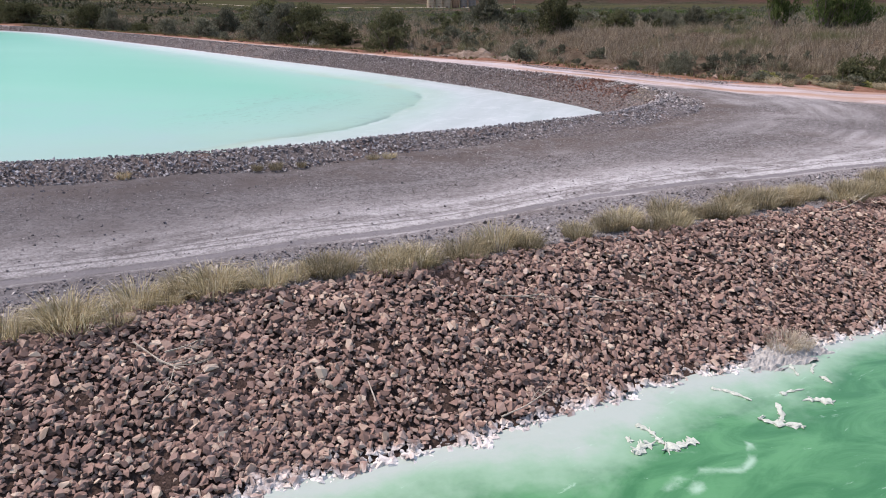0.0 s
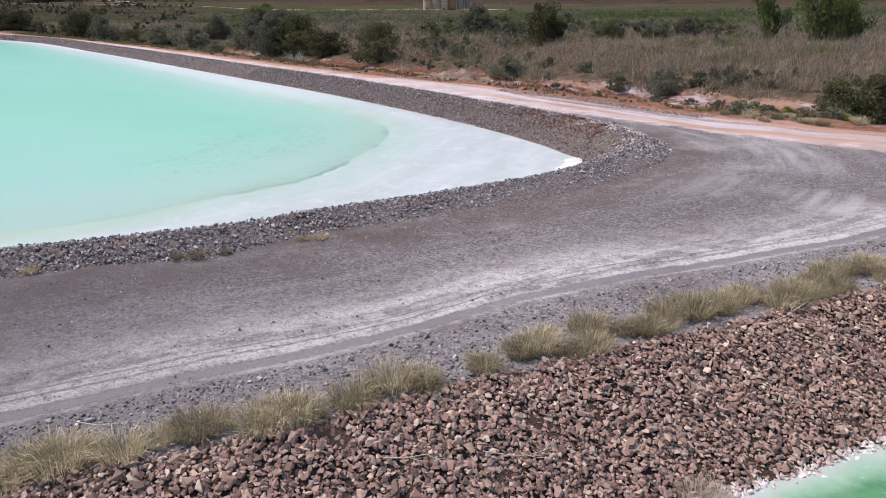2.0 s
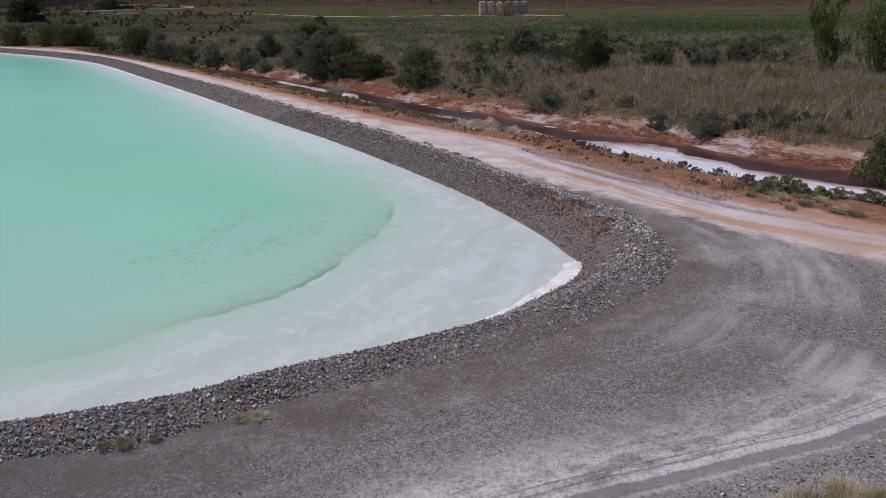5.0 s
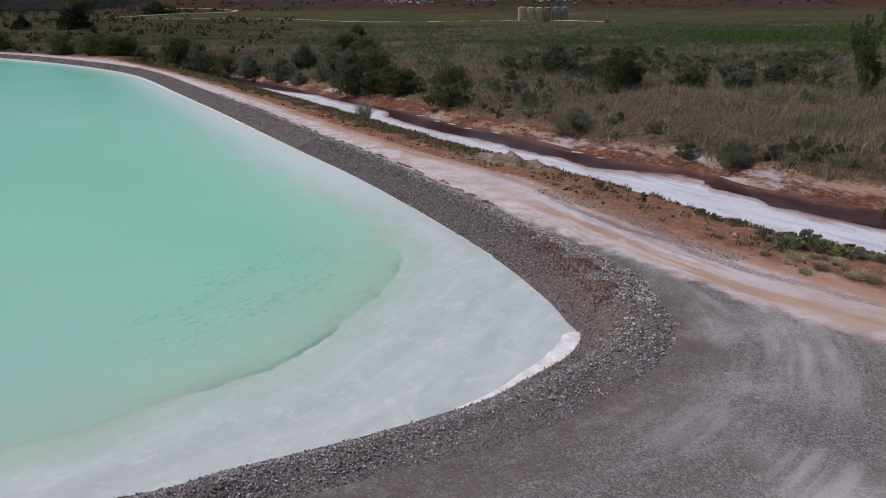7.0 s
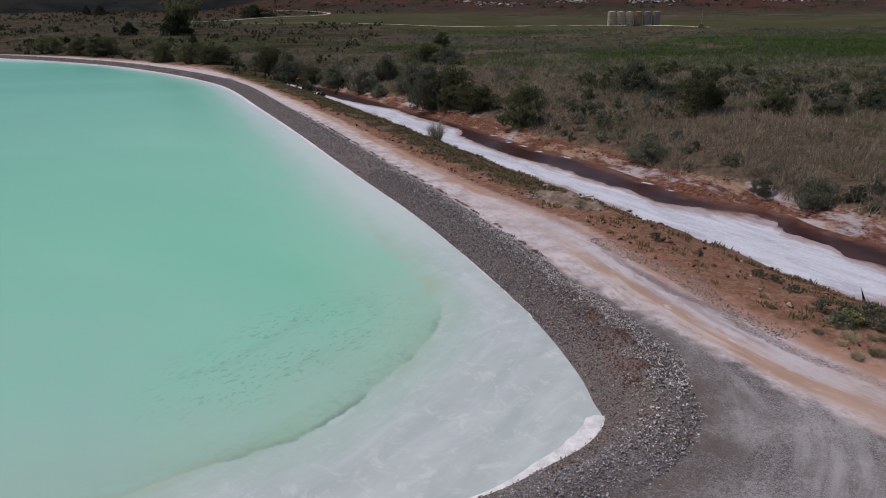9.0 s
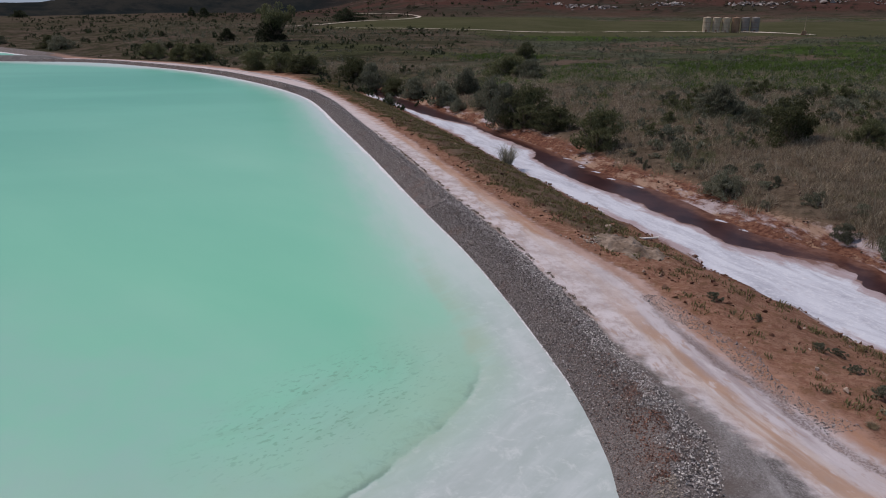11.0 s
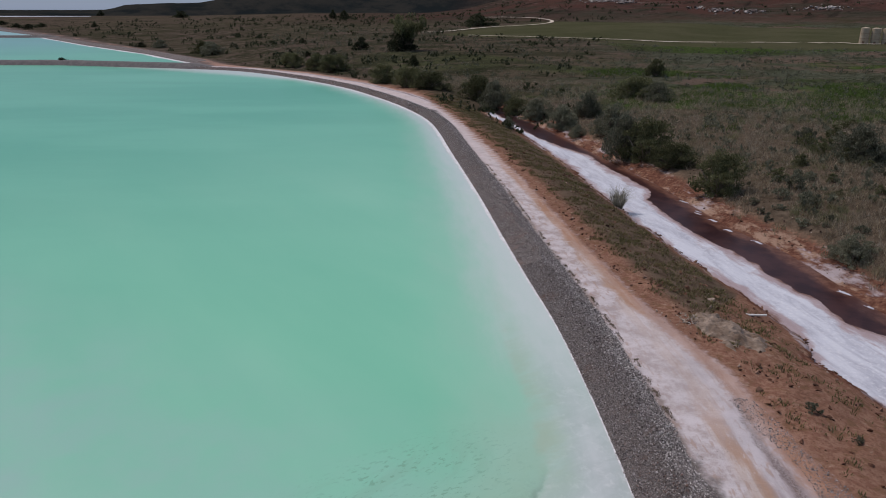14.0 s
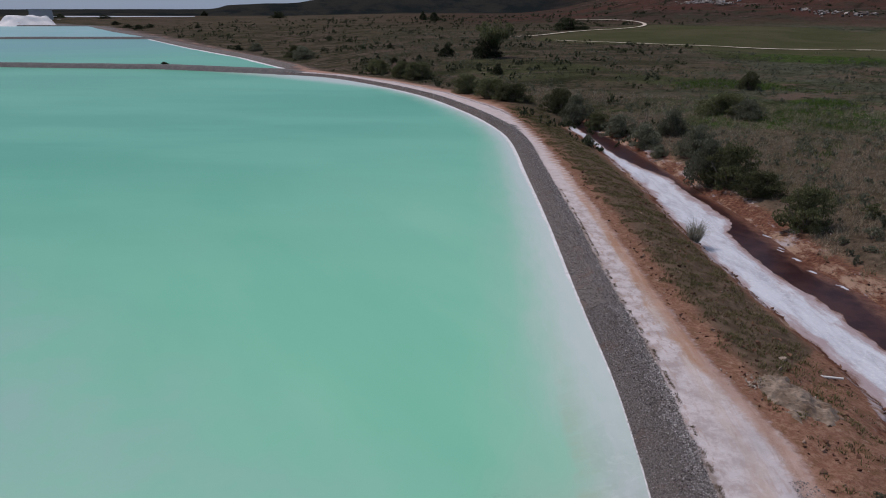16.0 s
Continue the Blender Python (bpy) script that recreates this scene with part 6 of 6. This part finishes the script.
def build_far():
    pale = plain("pale_dirt", (.45, .38, .30), (.58, .51, .43), .3)
    ribbon("road", [(-162.3, 298.3), (-131.3, 289.8), (-105.6, 288.2), (-87.7, 302.7), (-57.9, 320.8), (-36.1, 329.2), (-14.2, 333.3), (-8, 330), (8, 331)], 1.4, pale, "pale dirt track along the green field", "road", .25)
    ribbon("road", FAR_ROAD, 2.4, pale, "pale dirt road that bends towards the hills", "road", .4)
    ribbon("road", [(8, 331), (16, 329), (24, 323), (33, 317)], 3.0, pale, "pale dirt pad beside the tanks", "road", .25)
    ledge = stone_material("pale_ledge_rock", ((0, (.12, .095, .085)), (.5, (.27, .235, .22)), (1, (.46, .43, .41))))
    r = np.random.RandomState(91)
    # broken ledges in a few clusters along the slope: place, half width, stones
    xs, ys, size = [], [], []
    for cx, cy, w, n in ((-241, 687, 23, 150), (-219, 684, 13, 50), (-121, 620, 9, 60), (-97, 618, 10, 60), (-143, 640, 7, 18), (-50, 647, 17, 70), (18, 641, 22, 90), (65, 669, 20, 70), (117, 635, 22, 80), (190, 631, 25, 60)):
        t = r.normal(0, .5, n)
        xs.append(cx + w * t)
        ys.append(cy + w * .25 * np.abs(t) + r.normal(0, 8, n))
        size.append(np.clip(r.lognormal(math.log(2.4), .5, n), .8, 7) * (1.25 - np.minimum(np.abs(t), 1) * .5))
    x, y, size = np.concatenate(xs), np.concatenate(ys), np.concatenate(size)
    me = scatter_mesh("ledge_rocks", ROCKS, np.stack([x, y, height(x, y) + .5], 1), size, ledge, 92, .3)
    tagged(new("ledge_rocks", me), "pale rock ledges on the red hillside", "rocks", kind="stuff")
    # salt heap and plant building beyond the ponds
    bm = bmesh.new()
    bmesh.ops.create_grid(bm, x_segments=40, y_segments=24, size=1)
    for v in bm.verts:
        a = max(0, 1 - abs(v.co.y)) * max(0, 1 - abs(v.co.x) ** 3)
        v.co = Vector((v.co.x * 42, v.co.y * 26, 13 * min(a * 1.5, 1) * (.9 + .15 * noise.noise((v.co.x * 3, v.co.y * 3, 0)))))
    heap = part("salt_heap", bm, M_SALT)
    heap.matrix_world = pose(-905, 372, -.6, 0, 0, 65) @ Matrix.Diagonal((.72, .8, .95, 1))
    tagged(heap, "large white heap of harvested salt", "salt heap")
    grey = plain("grey_cladding", (.35, .37, .40), (.42, .44, .47), .2)
    e = new("plant_building")
    e.matrix_world = pose(-985, 430, 0, 0, 0, 65)
    bm = bmesh.new()
    box(bm, -20, -9, -.5, 6, 9, 17)
    part("wall", bm, grey, e)
    bm = bmesh.new()
    box(bm, -20.6, -9.6, 17, 6.6, 9.6, 17.8)
    part("roof", bm, grey, e)
    for k in range(3):
        bm = bmesh.new()
        box(bm, -10 + k * 10, -9.3, 0, -5 + k * 10, -8.9, 6)
        part("door", bm, pale, e)
    tagged(e, "plain grey industrial building behind the salt heap", "building")
    pale_pan = plain("salt_pan", (.30, .33, .38), (.46, .49, .53), .03, .5)
    sheet("water", [(-1330, 560), (-1180, 520), (-1110, 600), (-1060, 690), (-1120, 728), (-1230, 672), (-1370, 590)], 5.7, pale_pan, "far pale salt pan on the horizon", "salt pan")


# ---- small things ----
def twig_mesh(bm, r, a, ang, length, rad, depth=0):
    b = a + Vector((math.cos(ang), math.sin(ang), r.uniform(-.1, .25))) * length
    limb(bm, a, b, rad, rad * .5, 4)
    if depth < 2:
        for _ in range(r.choice((1, 2, 2, 3))):
            twig_mesh(bm, r, a.lerp(b, r.uniform(.35, .95)), ang + r.choice((-1, 1)) * r.uniform(.4, .9), length * r.uniform(.35, .6), rad * .55, depth + 1)


def build_small():
    pale = plain("bleached_wood", (.34, .29, .23), (.50, .45, .38), 20)
    r = random.Random(97)
    for x, y, a, l in ((0.6, 6.79, 0.21, 0.47), (1.57, 7.08, 0.02, 0.59), (0.53, 5.54, 0.51, 0.53), (1.06, 5.45, -0.66, 0.16), (-2.6, 5.41, -0.65, 0.66), (-2.39, 5.32, -0.37, 0.3), (-2.25, 5.01, 1.24, 0.28), (-2.35, 5.41, 0.37, 0.28), (-2.35, 6.97, -0.4, 0.54), (-0.58, 5.43, 1.94, 0.44), (5.33, 9.39, 0.53, 0.8)):
        bm = bmesh.new()
        twig_mesh(bm, r, Vector((0, 0, 0)), a, l, .008)
        ob = part("dry_branch", bm, pale)
        ob.location = (x, y, float(height([x], [y])[0]) + .11)
        tagged(ob, "dry bleached branch lying on the riprap", "branch", "branches on the riprap")
    crusted = plain("crusted_salt", (.43, .48, .41), (.58, .62, .56), 25, .7, bump=.6)
    # salt-crusted sticks in the green brine: three points along each, and how thick the crust is
    crusts = [(((1.76, 5.61), (1.86, 5.49), (1.92, 5.31)), 0.018),
              (((1.65, 5.14), (1.73, 5.26), (1.81, 5.29)), 0.03),
              (((1.92, 5.23), (2.06, 5.28), (2.23, 5.36)), 0.03),
              (((2.92, 5.72), (3.06, 5.63), (3.27, 5.6)), 0.026),
              (((3.08, 5.64), (3.17, 5.79), (3.21, 6.0)), 0.018),
              (((3.52, 6.06), (3.65, 6.05), (3.76, 6.02)), 0.026),
              (((3.71, 6.79), (3.69, 6.67), (3.68, 6.54)), 0.012),
              (((3.98, 6.81), (3.89, 6.69), (3.85, 6.59)), 0.012),
              (((3.91, 6.52), (3.93, 6.47), (3.94, 6.41)), 0.018),
              (((1.62, 5.41), (1.63, 5.38), (1.64, 5.33)), 0.014),
              (((2.68, 6.27), (2.83, 6.21), (2.99, 6.04)), 0.016),
              (((3.34, 6.15), (3.42, 6.21), (3.59, 6.26)), 0.014)]
    for line, thick in crusts:
        bm = bmesh.new()
        base = Vector((*line[1], 0))
        pts = smooth_line(line, 7)
        rings = []
        for k, (x, y) in enumerate(pts):
            (ax, ay), (bx, by) = pts[max(k - 1, 0)], pts[min(k + 1, len(pts) - 1)]
            side = Vector((ay - by, bx - ax, 0)).normalized()
            w = thick * (.35 if k in (0, len(pts) - 1) else max(.35, 1 + 1.5 * noise.noise((x * 21, y * 21, 3))))
            at = Vector((x, y, 0)) - base
            rings.append([bm.verts.new(at + side * (w * math.cos(q) * (1.2 + 1.1 * noise.noise((x * 34, y * 34, q)))) + Vector((0, 0, .006 + .42 * w * math.sin(q) + .5 * thick * noise.noise((x * 26, y * 26, q + 7))))) for q in np.linspace(0, 5.5, 8)])
        for lo, hi in zip(rings[:-1], rings[1:]):
            for k in range(8):
                bm.faces.new((lo[k], lo[(k + 1) % 8], hi[(k + 1) % 8], hi[k]))
        bm.faces.new(rings[0][::-1])
        bm.faces.new(rings[-1])
        for k in range(13):      # side twigs and nubs of salt
            a, q = Vector((*r.choice(pts), 0)) - base, r.uniform(0, 6.28)
            limb(bm, a, a + Vector((math.cos(q), math.sin(q), r.uniform(-.1, .5))) * thick * r.uniform(.8, 3.0), thick * r.uniform(.3, .6), thick * .16, 6)
        ob = part("salt_crusted_stick", bm, crusted)
        ob.location = base + Vector((0, 0, NEAR_Z))
        tagged(ob, "white salt-crusted stick floating in brine", "stick", "crusted sticks in the brine")
    # the crust that has grown round the foot of the bleached tuft
    bm = bmesh.new()
    bmesh.ops.create_grid(bm, x_segments=44, y_segments=30, size=1)
    for v in bm.verts:
        d = v.co.length * (1 + .45 * noise.noise(v.co * 2.3) + .2 * noise.noise(v.co * 6))
        v.co = Vector((v.co.x * .62, v.co.y * .3, .07 * (1 - d * d) + .03 * noise.noise(v.co * 9) + .02 * noise.noise(v.co * 21) if d < 1.3 else -.08))
    ob = part("salt_crust", bm, plain("grey_salt_crust", (.30, .29, .275), (.47, .465, .44), 14, .8, bump=.8))
    ob.matrix_world = pose(3.72, 7.05, NEAR_Z, 0, 0, 24)
    tagged(ob, "knobbly grey-white salt crust round a tuft's foot", "salt")
    bm = bmesh.new()
    limb(bm, Vector((-1.0, -.25, .08)), Vector((1.0, .25, .1)), .075, .07, 10)
    bm2 = plain("white_pipe", (.6, .58, .55), (.7, .69, .66), 3, .5)
    ob = part("pipe", bm, bm2)
    ob.location = (2.4, 51.9, float(height([2.4], [51.9])[0]) + .02)
    tagged(ob, "short white pipe lying on the creek bank", "pipe")
    for x, y in ((-60.4, 129.4), (-46, 136.3)):
        bm = bmesh.new()
        tube(bm, .09, .08, 0, 1.4, 8)
        ob = part("fence_post", bm, M_WOOD)
        ob.location = (x, y, float(height([x], [y])[0]) - .1)
        tagged(ob, "weathered wooden post near the creek", "post", "posts")
    # spoil heap on the bank, with a ragged foot
    cx, cy, turn = 2.2, 45.8, radians(-38)
    bm = bmesh.new()
    bmesh.ops.create_grid(bm, x_segments=60, y_segments=48, size=1)
    for v in bm.verts:
        p = Vector((v.co.x * 2.7 * math.cos(turn) - v.co.y * 1.7 * math.sin(turn), v.co.x * 2.7 * math.sin(turn) + v.co.y * 1.7 * math.cos(turn), 0))
        d = v.co.length * (1 + .4 * noise.noise(p * .9) + .25 * noise.noise(p * 2.6))
        rise = .75 * max(0, 1 - d) ** 1.3 * (1 + .5 * noise.noise(p * 1.4)) + .10 * noise.noise(p * 3.5) + .06 * noise.noise(p * 8) + .03 * noise.noise(p * 19)
        v.co = Vector((p.x, p.y, rise - .02 if d < .95 else -.02 - (d - .95) * 1.2 + .5 * rise))
    below = height([cx + v.co.x for v in bm.verts], [cy + v.co.y for v in bm.verts])
    for v, z in zip(bm.verts, below):
        v.co.z += z
    heap = part("dirt_mound", bm, plain("pale_spoil", (.125, .085, .06), (.275, .215, .17), 1.4, bump=1))
    heap.location = (cx, cy, 0)
    tagged(heap, "low mound of pale tan spoil on the bank", "mound")
    plant(JUNIPER[0], -226, 144, 4.6, 3.0, "dark bush growing on the dike", "bush", "", .4)


build_shrubs()
build_tufts()
build_meadow_grass()
build_sage_flat()
build_tanks()
build_far()
build_small()
build_loose_gravel()
build_rubble()
build_far_berm_stones()
build_riprap()
build_berm_stones()
